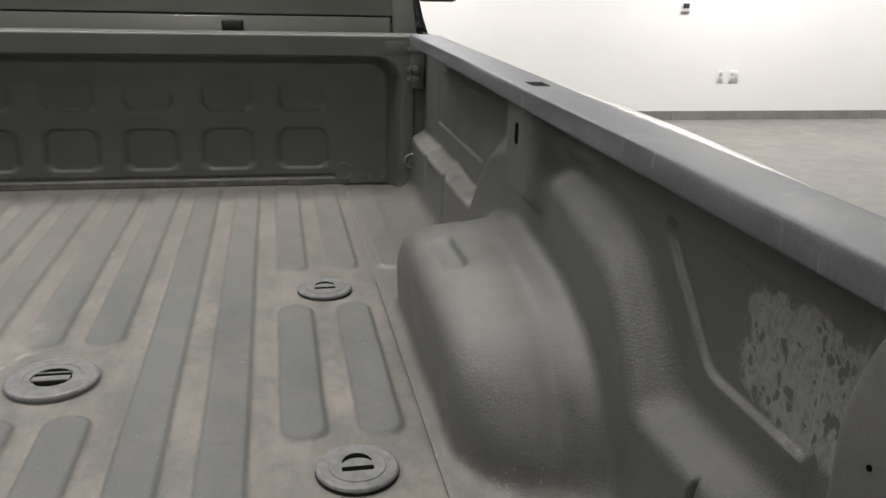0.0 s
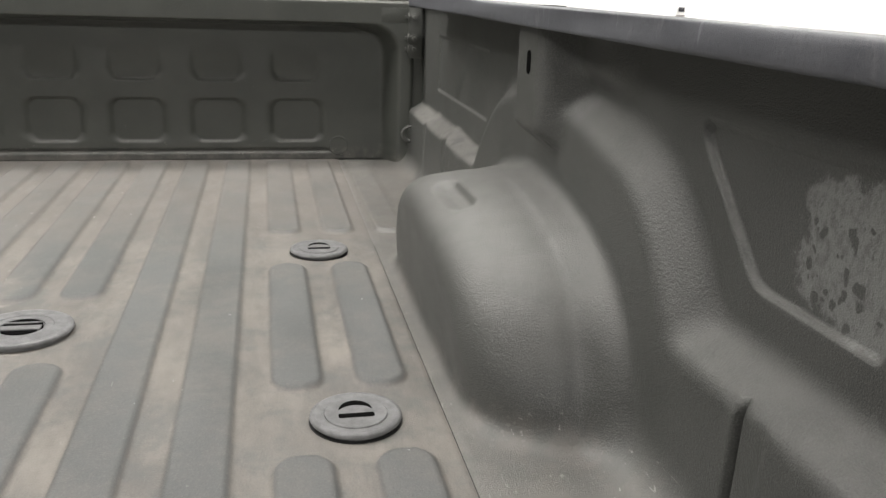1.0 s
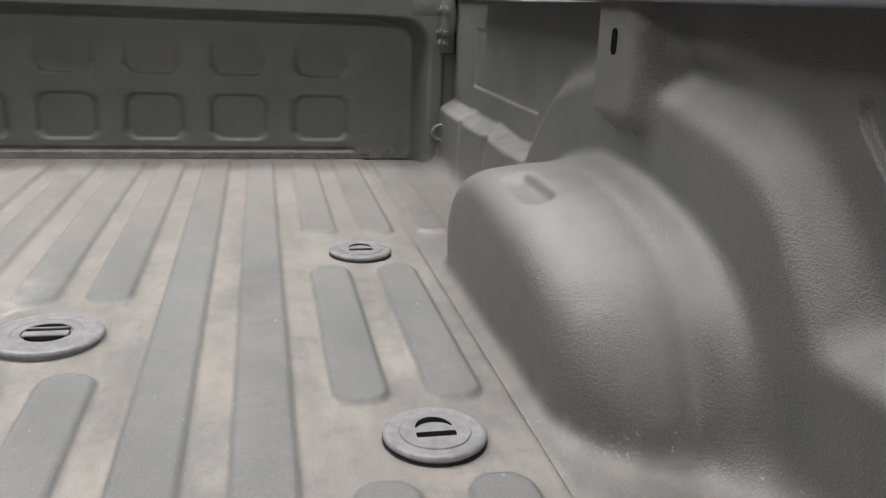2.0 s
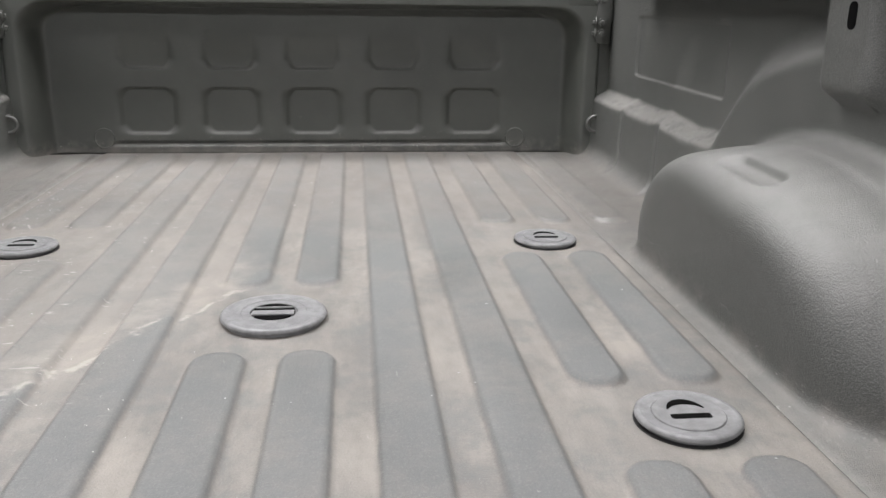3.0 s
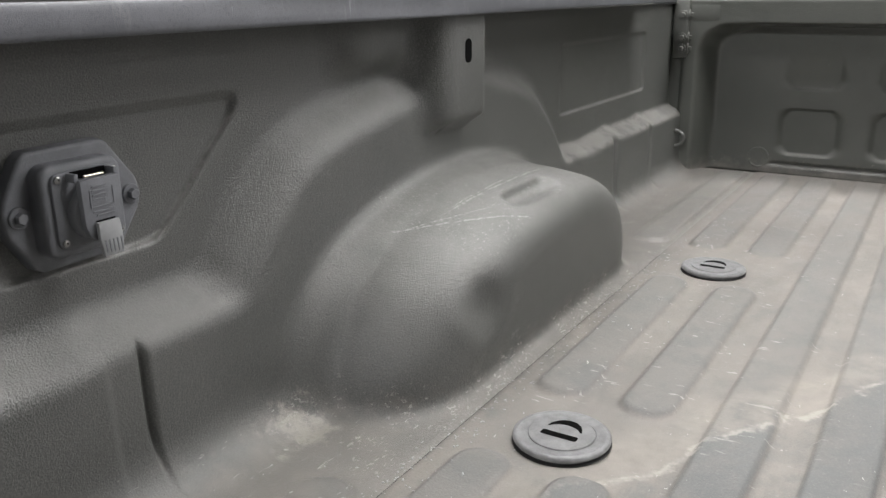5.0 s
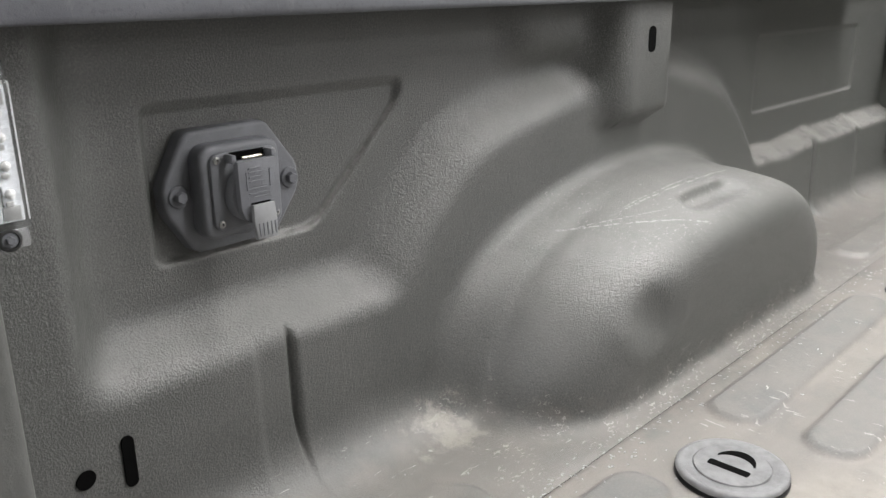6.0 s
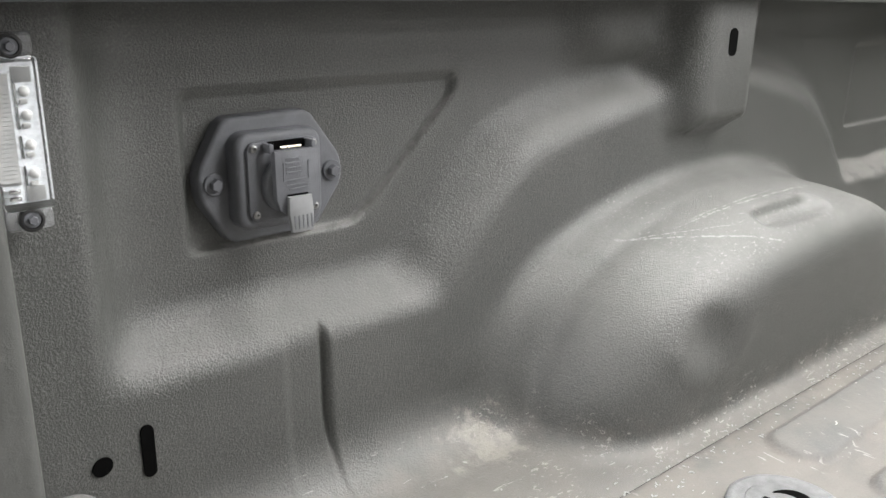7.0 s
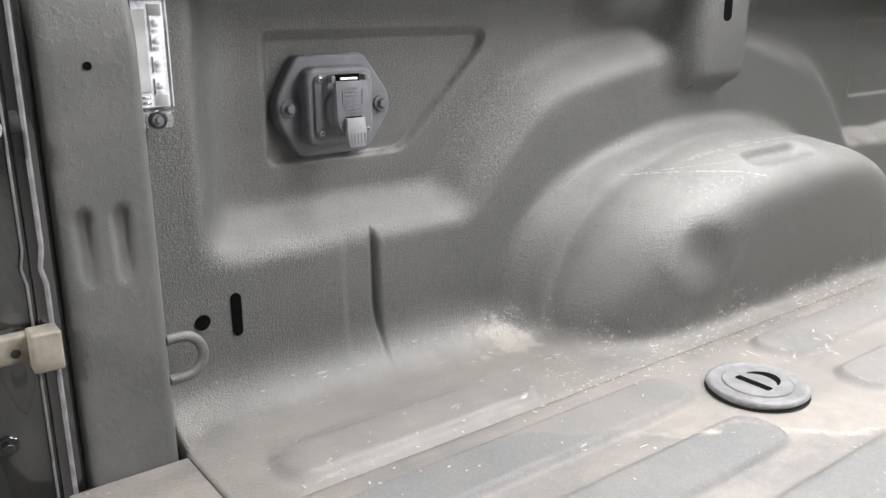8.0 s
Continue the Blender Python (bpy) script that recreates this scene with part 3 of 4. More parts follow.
def bed_side(sign):
    a = radians(30)
    w = np.arange(0.2925, 0.846, 0.0029)
    ys = np.concatenate([np.arange(REAR, -0.055, 0.0042), np.arange(-0.055, 0.005, 0.0018), np.arange(0.005, 1.1, 0.0042), np.arange(1.1, 1.93, 0.006)])
    y, ww = np.meshgrid(ys, w)
    # start inside the bed and march outwards and down on to the pressed sheet
    x, z = 0.30 + 0 * y, (ww - 0.30 * math.sin(a)) / math.cos(a)
    for _ in range(90):
        d = side_distance(x, y, z, sign < 0) * 0.6
        x, z = x + d * math.cos(a), z - d * math.sin(a)
    z = np.minimum(z, 0.482)
    closed = step(ys, 1.02, 1.06)
    x[0] = SEAM + 0.0005 - 0.0015 * closed
    z[0] = -0.002 + (0.0022 + rib_height(x[0], ys)) * closed
    # rear edge turned down behind the post
    y = np.concatenate([y[:, :1] - 0.0006, y], 1)
    x = np.concatenate([x[:, :1], x], 1)
    z = np.concatenate([np.where(z[:, :1] < 0.2, -0.02, z[:, :1]), z], 1)
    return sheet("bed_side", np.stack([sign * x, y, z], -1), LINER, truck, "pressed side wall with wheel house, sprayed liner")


def bulkhead():
    xs = np.arange(-0.815, 0.8151, 0.005)
    zs = np.concatenate([np.arange(0.0, 0.385, 0.0026), np.arange(0.385, 0.42, 0.0022), np.arange(0.42, 0.4651, 0.004)])
    x, z = np.meshgrid(xs, zs)
    d = rrect(x, z, -0.742 - 0.02, 0.762, -0.4, 0.413, 0.085)
    wide = 0.014 + 0.036 * step(np.abs(x), 0.60, 0.74)
    y = 1.868 + 0.088 * step(-d, 0.0, wide)
    inner = step(-d, 0.02, 0.05)
    for c in (-0.459, -0.2285, 0.0, 0.2285, 0.459):
        for z0, z1, soft, fade in ((0.05, 0.184, 0.052, 1.0), (0.231, 0.430, 0.085, step(z, 0.345, 0.245))):
            inset = -rrect(x, z, c - 0.100, c + 0.100, z0, z1, 0.030)
            y += 0.0112 * step(inset, 0.0, 0.0085 + soft * step(np.abs(x - c), 0.046, 0.090)) * inner * fade
    # bottom lip with its shadow gap
    y -= 0.002 * step(z, 0.022, 0.015) * step(np.abs(x), 0.60, 0.55)
    y += 0.009 * np.exp(-(((z - 0.026) / 0.004) ** 2)) * step(np.abs(x), 0.56, 0.53)
    y += 0.030 * step(np.abs(x), 0.792, 0.815) * step(z, 0.40, 0.36)
    # rolled over at the top into a flat header
    cap = [(1.8682, 0.4675), (1.869, 0.471), (1.8715, 0.4735), (1.876, 0.4745), (1.885, 0.4748), (1.96, 0.4748)]
    x = np.concatenate([x, np.repeat(x[-1:], len(cap), 0)])
    z = np.concatenate([z, np.repeat([[q[1]] for q in cap], x.shape[1], 1)])
    y = np.concatenate([y, np.repeat([[q[0]] for q in cap], x.shape[1], 1)])
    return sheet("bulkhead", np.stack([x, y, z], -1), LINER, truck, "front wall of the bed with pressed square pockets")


bed_floor()
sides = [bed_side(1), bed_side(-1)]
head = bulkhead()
for s in (-1, 1):
    bm = lathe([(0.0295, -0.012), (0.0295, 0.0), (0.028, 0.0012), (0.025, 0.0012), (0.0243, 0.0005), (0.001, 0.0005)], (s * 0.585, 1.9552, 0.040), "-Y", 32)
    part("plug", bm, LINER, head, "round pressed plug")

# header beam over the bulkhead, with end caps
for s in (-1, 1):
    part("end_cap", box(min(s * 0.704, s * 0.792), max(s * 0.704, s * 0.792), 1.8675, 1.90, 0.4165, 0.4575, 0.0004), LINER, truck)


def side_x(s, a, b):
    return (min(s * a, s * b), max(s * a, s * b))


def rail(sign):
    """Rail cap: rounded lip, flat top, swept along the bed."""
    prof = [(0.790, 0.471), (0.736, 0.471), (0.733, 0.4715), (0.7315, 0.473), (0.7310, 0.476), (0.7312, 0.484), (0.7316, 0.492), (0.7319, 0.4972), (0.7324, 0.4988), (0.7336, 0.4998), (0.7358, 0.5003), (0.745, 0.5003), (0.775, 0.5000), (0.804, 0.4985), (0.811, 0.4972), (0.815, 0.4945), (0.817, 0.490), (0.817, 0.470)]
    ys = np.concatenate([[-0.352, -0.350, -0.346], np.linspace(-0.34, 1.545, 78), [1.553, 1.556]])
    pts = np.zeros((len(ys), len(prof), 3))
    for i, yy in enumerate(ys):
        shrink = 0.004 if i in (0, len(ys) - 1) else 0.0015 if i in (1,) else 0.0
        for j, (px, pz) in enumerate(prof):
            wob = 0.0008 * math.sin(7.3 * yy + j)
            pts[i, j] = (sign * (px + wob), yy, pz - shrink)
    return sheet("bed_rail", pts, RAIL, truck, "grey textured plastic rail cap, scuffed lip")


for s in (1, -1):
    rl = rail(s)
    part("rail_end", slab([(s * 0.734, 0.4705), (s * 0.815, 0.4705), (s * 0.815, 0.492), (s * 0.745, 0.494), (s * 0.734, 0.490)], -0.3525, -0.348, "Y"), RAIL, rl)
    part("stake_pocket", box(*side_x(s, 0.757, 0.783), 0.520, 0.565, 0.480, 0.5007), VOID, rl, "dark pocket opening")
    part("stake_pocket", box(*side_x(s, 0.755, 0.790), -0.336, -0.292, 0.480, 0.5007), VOID, rl, "dark pocket opening")

    # outer fender skin
    prof = [(0.818, 0.476), (0.822, 0.484), (0.830, 0.4865), (0.850, 0.4865), (0.864, 0.485), (0.872, 0.480), (0.877, 0.470), (0.880, 0.450), (0.882, 0.40), (0.90, 0.25), (0.91, 0.05), (0.905, -0.25), (0.88, -0.40)]
    ys = np.concatenate([np.linspace(-0.395, 0.2, 24), np.linspace(0.25, 1.95, 30)])
    pts = np.zeros((len(ys), len(prof), 3))
    for i, yy in enumerate(ys):
        t = float(step(np.array(yy), 0.30, -0.395))
        for j, (px, pz) in enumerate(prof):
            pts[i, j] = (s * (px - t * 0.045 * min(1, max(0, j - 2) / 4)), yy, pz - 0.006 * t * (j > 0) - 0.012 * max(0.0, min(1.0, (yy - 0.3) / 0.9)))
    sheet("fender", pts, PAINT, truck, "glossy olive grey outer body side")

    # rear corner post, with two pressed dimples
    rear = -0.354 if s > 0 else -0.380
    nose = -0.290 if s > 0 else -0.2965
    corner = [(0.79, nose), (0.735, nose - 0.0015), (0.722, nose - 0.003), (0.717, nose - 0.0055), (0.7153, nose - 0.0085)]
    face = [(0.7148, yy) for yy in np.linspace(nose - 0.012, rear + 0.010, 40)]
    tail = [(0.7152, rear + 0.005), (0.7172, rear), (0.721, rear - 0.004), (0.727, rear - 0.006), (0.79, rear - 0.007)]
    outline = np.array(corner + face + tail)
    zs = np.concatenate([[-0.012, -0.004], np.linspace(0.0, 0.475, 96)])
    px, zz = np.meshgrid(outline[:, 0], zs)
    py, _ = np.meshgrid(outline[:, 1], zs)
    # the top of the post sweeps back under the rail
    sweep = np.clip((zz - 0.385) / 0.09, 0, 1) ** 2
    along = np.clip((py + 0.29) / (rear + 0.29), 0, 1)
    py = py - sweep * (0.008 + (0.06 if s > 0 else 0.012) * along)
    px = px + 0.017 * sweep
    for yc in (-0.330, rear + 0.018):
        d = np.hypot((py - yc) / 1.0, np.maximum(np.abs(zz - 0.224) - 0.026, 0))
        px = px + 0.0068 * step(d, 0.0115, 0.003) * (0.35 + 0.65 * step(zz, 0.190, 0.245))
    post = sheet("corner_post", np.stack([s * px, py, zz], -1), POST, truck, "flat lined post at the rear corner")
    if s < 0:
        for yy in (-0.316, -0.382):
            part("foot_gap", box(-0.7165, -0.7135, yy - 0.006, yy + 0.006, -0.008, -0.0035), VOID, post, "small dark gap at the foot")
    part("bolt_hole", lathe([(0.0001, 0.0), (0.0028 - 0.0008 * s, 0.0), (0.0028 - 0.0008 * s, 0.0010), (0.0001, 0.0011)], (s * 0.7148, -0.329 if s > 0 else -0.344, 0.386 if s > 0 else 0.380), "-X" if s > 0 else "X", 16), VOID, post)


# cab seen over the header
cab_y = 2.03
part("cab_panel", box(-0.742, 0.742, cab_y - 0.006, cab_y + 0.02, 0.30, 0.5165, 0.003), PAINT, truck)
part("cab_panel", box(-0.752, 0.752, cab_y - 0.002, cab_y + 0.03, 0.5215, 0.80, 0.003), PAINT, truck)
part("cab_body", box(-0.83, 0.83, cab_y + 0.02, 3.7, -0.45, 0.80, 0.06, 4), PAINT, truck)
part("hood", box(-0.80, 0.80, 3.68, 5.25, -0.45, 0.32, 0.08, 4), PAINT, truck)
for wx in (-0.80, 0.80):
    for wy in (AXLE_Y, 4.25):
        k = 1 if wx > 0 else -1
        tyre = part("wheel", lathe([(0.20, -0.12), (0.33, -0.13), (0.37, -0.11), (0.385, -0.06), (0.385, 0.06), (0.37, 0.11), (0.33, 0.13), (0.20, 0.12)], (wx - k * 0.03, wy, GROUND + 0.3855), "X", 48), RUBBER, truck, "black rubber tyre")
        part("rim", lathe([(0.21, -0.02), (0.21, 0.105), (0.19, 0.11), (0.16, 0.07), (0.05, 0.06), (0.045, 0.09), (0.001, 0.09)], (wx - k * 0.03, wy, GROUND + 0.3855), "X" if k > 0 else "-X", 40), STEEL, tyre, "steel rim")
part("cab_roof", box(-0.74, 0.74, cab_y + 0.12, 3.3, 0.79, 0.98, 0.08, 4), PAINT, truck)
for s in (-1, 1):
    part("cab_pillar", slab([(s * 0.757, 0.30), (s * 0.872, 0.30), (s * 0.866, 0.46), (s * 0.842, 0.52), (s * 0.822, 0.60), (s * 0.775, 0.80), (s * 0.740, 0.80), (s * 0.748, 0.55)], cab_y + 0.06, cab_y - 0.012, "Y", 0.010, 3), PAINT, truck)
    part("corner_trim", slab([(s * 0.826, 0.46), (s * 0.868, 0.455), (s * 0.846, 0.52), (s * 0.826, 0.60), (s * 0.808, 0.60)], cab_y + 0.04, cab_y - 0.0165, "Y", 0.004, 2), JAMB, truck, "glossy dark trim at the cab corner")
mirror = part("door_mirror", box(1.045, 1.25, 3.36, 3.46, 0.522, 0.70, 0.03, 4), BLACK, truck, "black door mirror")
part("mirror_arm", box(0.82, 1.06, 3.39, 3.43, 0.545, 0.585, 0.012, 3), BLACK, mirror)
part("seam_strip", box(-0.75, 0.75, cab_y + 0.008, cab_y + 0.024, 0.500, 0.525), RUBBER, truck)
part("latch", box(0.224, 0.289, cab_y - 0.02, cab_y - 0.004, 0.468, 0.505, 0.006, 3), BLACK, truck, "black plastic latch")
for xx in (-0.25, 0.09, 0.30):
    part("hinge_tab", box(xx, xx + 0.02, cab_y - 0.004, cab_y + 0.012, 0.5155, 0.5225, 0.001), BLACK, truck)


# ---- fittings of the bed ----
def hex_bolt(centre, axis, r, parent, material, name="bolt"):
    """Washer and hexagonal head."""
    bm = lathe([(r * 1.75, 0), (r * 1.75, r * 0.25), (r * 1.6, r * 0.4), (r * 1.05, r * 0.4)], centre, axis, 24)
    head_ = lathe([(r, r * 0.35), (r, r * 1.1), (r * 0.82, r * 1.3)], centre, axis, 6)
    me = bpy.data.meshes.new("bolt_head")
    head_.to_mesh(me)
    head_.free()
    bm.from_mesh(me)
    bpy.data.meshes.remove(me)
    return part(name, bm, material, parent)


for s in (1, -1):
    # slot in the bracket on the side wall
    bm = slab(rounded(0.565 - (0.006 if s > 0 else 0), 0.585 - (0.006 if s > 0 else 0), 0.402, 0.437, 0.0085), s * 0.7535, s * 0.7488, "X")
    part("slot", bm, VOID, sides[0 if s > 0 else 1], "dark upright slot")

    # corner behind the bulkhead columns
    part("corner_panel", box(*side_x(s, 0.797, 0.860), 1.880, 1.93, -0.01, 0.468, 0.003), LINER, truck)
    pl = part("corner_bracket", box(*side_x(s, 0.784, 0.824), 1.862, 1.905, 0.316, 0.472, 0.003), LINER, truck, "lined steel bracket with three bolts")
    for zz in (0.432, 0.372, 0.342):
        hex_bolt((s * 0.799, 1.862, zz), "-Y", 0.0072, pl, LINER)
        hex_bolt((s * 0.784, 1.872, zz), "-X" if s > 0 else "X", 0.0085, pl, LINER)

    # front tie-down loop
    ring = thing("tie_down_loop", "small lined steel tie-down loop in the front corner", "tie-down", "front tie-down loops", (s * 0.80, 1.83, 0.076))
    arc = [(s * 0.812, 1.823, 0.120)] + [(s * (0.788 - 0.024 * math.cos(a)), 1.823, 0.0985 + 0.0215 * math.sin(a)) for a in np.linspace(math.pi / 2, -math.pi / 2, 12)] + [(s * 0.812, 1.823, 0.077)]
    part("loop", tube(arc, 0.0048, 10), LINER, ring)
    part("base", box(*side_x(s, 0.793, 0.845), 1.826, 1.840, 0.074, 0.124, 0.004), LINER, ring)
    part("socket", box(*side_x(s, 0.801, 0.822), 1.822, 1.8275, 0.086, 0.112, 0.002), VOID, ring, "dark opening behind the loop")


def round_cap(x, y, r=0.0575):
    """Round cap in the floor with a D-shaped finger slot."""
    c = thing("floor_cap", "round grey cast cap in the bed floor, D-shaped slot", "floor cap", "round floor caps", (x, y, 0))
    h = 0.0108
    part("rim", lathe([(r * 0.92, -0.002), (r * 0.92, h * 0.36), (r * 0.985, h * 0.42), (r, h * 0.56), (r * 0.992, h * 0.80), (r * 0.965, h * 0.93), (r * 0.92, h), (r * 0.875, h * 0.985), (r * 0.855, h * 0.91), (r * 0.70, h * 0.93), (r * 0.695, h - 0.0018), (r * 0.685, h - 0.0018)], (x, y, 0), "Z", 64), CAP, c)
    part("disc", lathe([(r * 0.683, 0.002), (r * 0.683, h - 0.0003), (r * 0.672, h + 0.0004), (0.0005, h + 0.0004)], (x, y, 0), "Z", 64), CAP, c)
    # dark ring added for the shade in the gap under the rim
    part("shade_ring", lathe([(r + 0.0008, -0.002), (r + 0.0008, 0.0010), (r - 0.005, 0.0014)], (x, y, 0), "Z", 48), RUBBER, c, "dark ring standing for the shaded gap round the cap")
    # curved slot, straight slot
    arc = [(x + 0.0215 * math.cos(a), y + 0.003 + 0.0270 * math.sin(a)) for a in np.linspace(radians(12), radians(168), 20)]
    arc += [(x + 0.0205 * math.cos(a), y + 0.003 + 0.0150 * math.sin(a)) for a in np.linspace(radians(160), radians(20), 20)]
    part("curved_slot", slab(arc, h - 0.003, h + 0.0008, "Z"), VOID, c, "dark curved slot")
    part("straight_slot", slab(rounded(x - 0.0222, x + 0.0222, y - 0.0135, y - 0.0030, 0.0022), h - 0.003, h + 0.0008, "Z"), VOID, c, "dark straight slot")
    return c


first = round_cap(0.466, 0.997)
for px, py in ((-0.465, 0.996), (0.469, 0.302), (-0.461, 0.287)):
    copy_thing(first, pose(px, py, 0))

# larger centre cap over the hitch socket
c = thing("hitch_cap", "larger round grey cap over the hitch socket", "floor cap", "", (0.0, 0.636, 0))
R, H = 0.0735, 0.0118
part("rim", lathe([(R * 0.94, -0.002), (R * 0.94, H * 0.34), (R * 0.985, H * 0.40), (R, H * 0.52), (R * 0.992, H * 0.76), (R * 0.965, H * 0.92), (R * 0.92, H * 1.0), (R * 0.87, H * 0.985), (R * 0.84, H * 0.93), (R * 0.62, H + 0.0005), (R * 0.6, H - 0.0008), (R * 0.45, H - 0.001), (R * 0.44, H - 0.004), (0.001, H - 0.004)], (0.0, 0.636, 0), "Z", 72), CAP, c)
part("socket", lathe([(0.0295, H - 0.005), (0.0295, H - 0.0002), (0.028, H - 0.0005), (0.0005, H - 0.0006)], (0.0, 0.636, 0), "Z", 48), VOID, c, "dark socket opening")
part("bar", box(-0.026, 0.026, 0.6475, 0.6515, H - 0.003, H + 0.0012, 0.001, 2), CAP, c)
part("bar", box(-0.0290, 0.0290, 0.6205, 0.6365, H - 0.003, H + 0.0015, 0.001, 2), CAP, c)

# openings low in the side wall
part("slot", slab(rounded(-0.211, -0.200, 0.086, 0.134, 0.0054), -0.779, -0.7745, "X"), VOID, sides[1], "dark upright slot")
part("hole", slab([(-0.2435 + 0.0082 * math.cos(a) + 0.001 * math.sin(a), 0.1095 + 0.0082 * math.sin(a)) for a in np.linspace(0, 2 * math.pi, 24, endpoint=False)], -0.779, -0.7745, "X"), VOID, sides[1], "dark round hole")


def trailer_socket():
    before = set(bpy.data.objects)
    t = thing("trailer_socket", "grey plastic trailer socket with a spring flap, bolted on", "trailer socket", "", (-0.825, -0.06, 0.264))
    out = [(-0.133, 0.325), (-0.130, 0.334), (-0.110, 0.369), (-0.103, 0.374), (-0.026, 0.375), (-0.019, 0.371), (0.009, 0.333), (0.012, 0.325), (0.013, 0.310), (0.010, 0.301), (-0.014, 0.268), (-0.021, 0.263), (-0.100, 0.262), (-0.108, 0.266), (-0.129, 0.299), (-0.132, 0.308)]
    part("mounting_plate", slab(out, -0.829, -0.812, "X", 0.004, 3), GREYP, t)
    part("housing", slab(rounded(-0.106, -0.020, 0.276, 0.362, 0.014), -0.815, -0.794, "X", 0.006, 4), GREYP, t)
    part("face_plate", slab(rounded(-0.097, -0.026, 0.2845, 0.3545, 0.008), -0.796, -0.7905, "X", 0.002, 2), GREYP, t)
    for yy, zz in ((-0.091, 0.349), (-0.032, 0.349), (-0.091, 0.291), (-0.032, 0.291)):
        part("screw", lathe([(0.0034, 0), (0.0034, 0.0016), (0.0016, 0.0022), (0.0005, 0.0008)], (-0.7905, yy, zz), "X", 14), STEEL, t)
    part("barrel", lathe([(0.0255, 0), (0.0255, 0.006), (0.0235, 0.009), (0.0215, 0.0095), (0.0005, 0.0095)], (-0.791, -0.060, 0.315), "X", 40), GREYP, t)
    # hinge
    part("hinge_pin", tube([(-0.7815, -0.070, 0.3495), (-0.7815, -0.050, 0.3495)], 0.0013, 8), BRASS, t, "bright hinge spring")
    for yy in (-0.0800, -0.0385):
        part("hinge_lug", box(-0.791, -0.7785, yy - 0.0022, yy + 0.0022, 0.3455, 0.3535, 0.001), GREYP, t)
    part("hinge_recess", box(-0.7908, -0.7898, -0.0775, -0.0415, 0.3465, 0.3540), VOID, t, "dark gap behind the hinge")
    # flap, leaning outwards at its foot
    tilt = Matrix.Translation((-0.7775, -0.0590, 0.3475)) @ Matrix.Rotation(radians(-1), 4, "Y")
    flap_bm = slab([(-0.0205, 0.0), (0.0205, 0.0), (0.0205, -0.044), (0.0185, -0.051), (0.013, -0.057), (-0.011, -0.057), (-0.017, -0.052), (-0.0205, -0.042)], -0.004, 0.0025, "X", 0.0012, 2)
    flap_bm.transform(tilt)
    flap = part("flap", flap_bm, GREYP, t)
    for k, (a, b, c_, d) in enumerate(((-0.010, 0.004, -0.008, -0.0066), (-0.010, 0.004, -0.012, -0.0106), (-0.010, 0.004, -0.016, -0.0146), (-0.010, 0.004, -0.020, -0.0186), (-0.013, 0.0125, -0.0265, -0.0253), (-0.013, -0.0118, -0.026, -0.010), (0.0115, 0.0127, -0.026, -0.010), (-0.011, 0.010, -0.0310, -0.0298), (-0.008, 0.011, -0.0345, -0.0333))):
        bb = box(0.0022, 0.0032, a, b, c_, d)
        bb.transform(tilt)
        part("raised_mark", bb, GREYP, flap)
    bb = box(0.002, 0.0034, -0.010, 0.010, -0.0415, -0.0385)
    bb.transform(tilt)
    part("window", bb, VOID, flap)
    tab = slab([(-0.0115, -0.040), (0.0115, -0.040), (0.0125, -0.055), (0.0105, -0.072), (-0.0105, -0.072), (-0.0125, -0.055)], 0.0015, 0.0055, "X", 0.0015, 2)
    tab.transform(tilt @ Matrix.Rotation(radians(-4), 4, "Y"))
    latch = part("latch_tab", tab, TABP, flap, "paler ribbed latch tab")
    for k in range(5):
        bb = box(0.0050, 0.0060, -0.0085 + k * 0.0042, -0.0072 + k * 0.0042, -0.069, -0.057)
        bb.transform(tilt @ Matrix.Rotation(radians(-4), 4, "Y"))
        part("groove", bb, GREYP, flap)
    for yy, zz in ((-0.1185, 0.318), (0.0005, 0.316)):
        hex_bolt((-0.812, yy, zz), "X", 0.0058, t, GREYP)
    for ob in set(bpy.data.objects) - before:
        if ob is t:
            ob.location.y += 0.0045


trailer_socket()


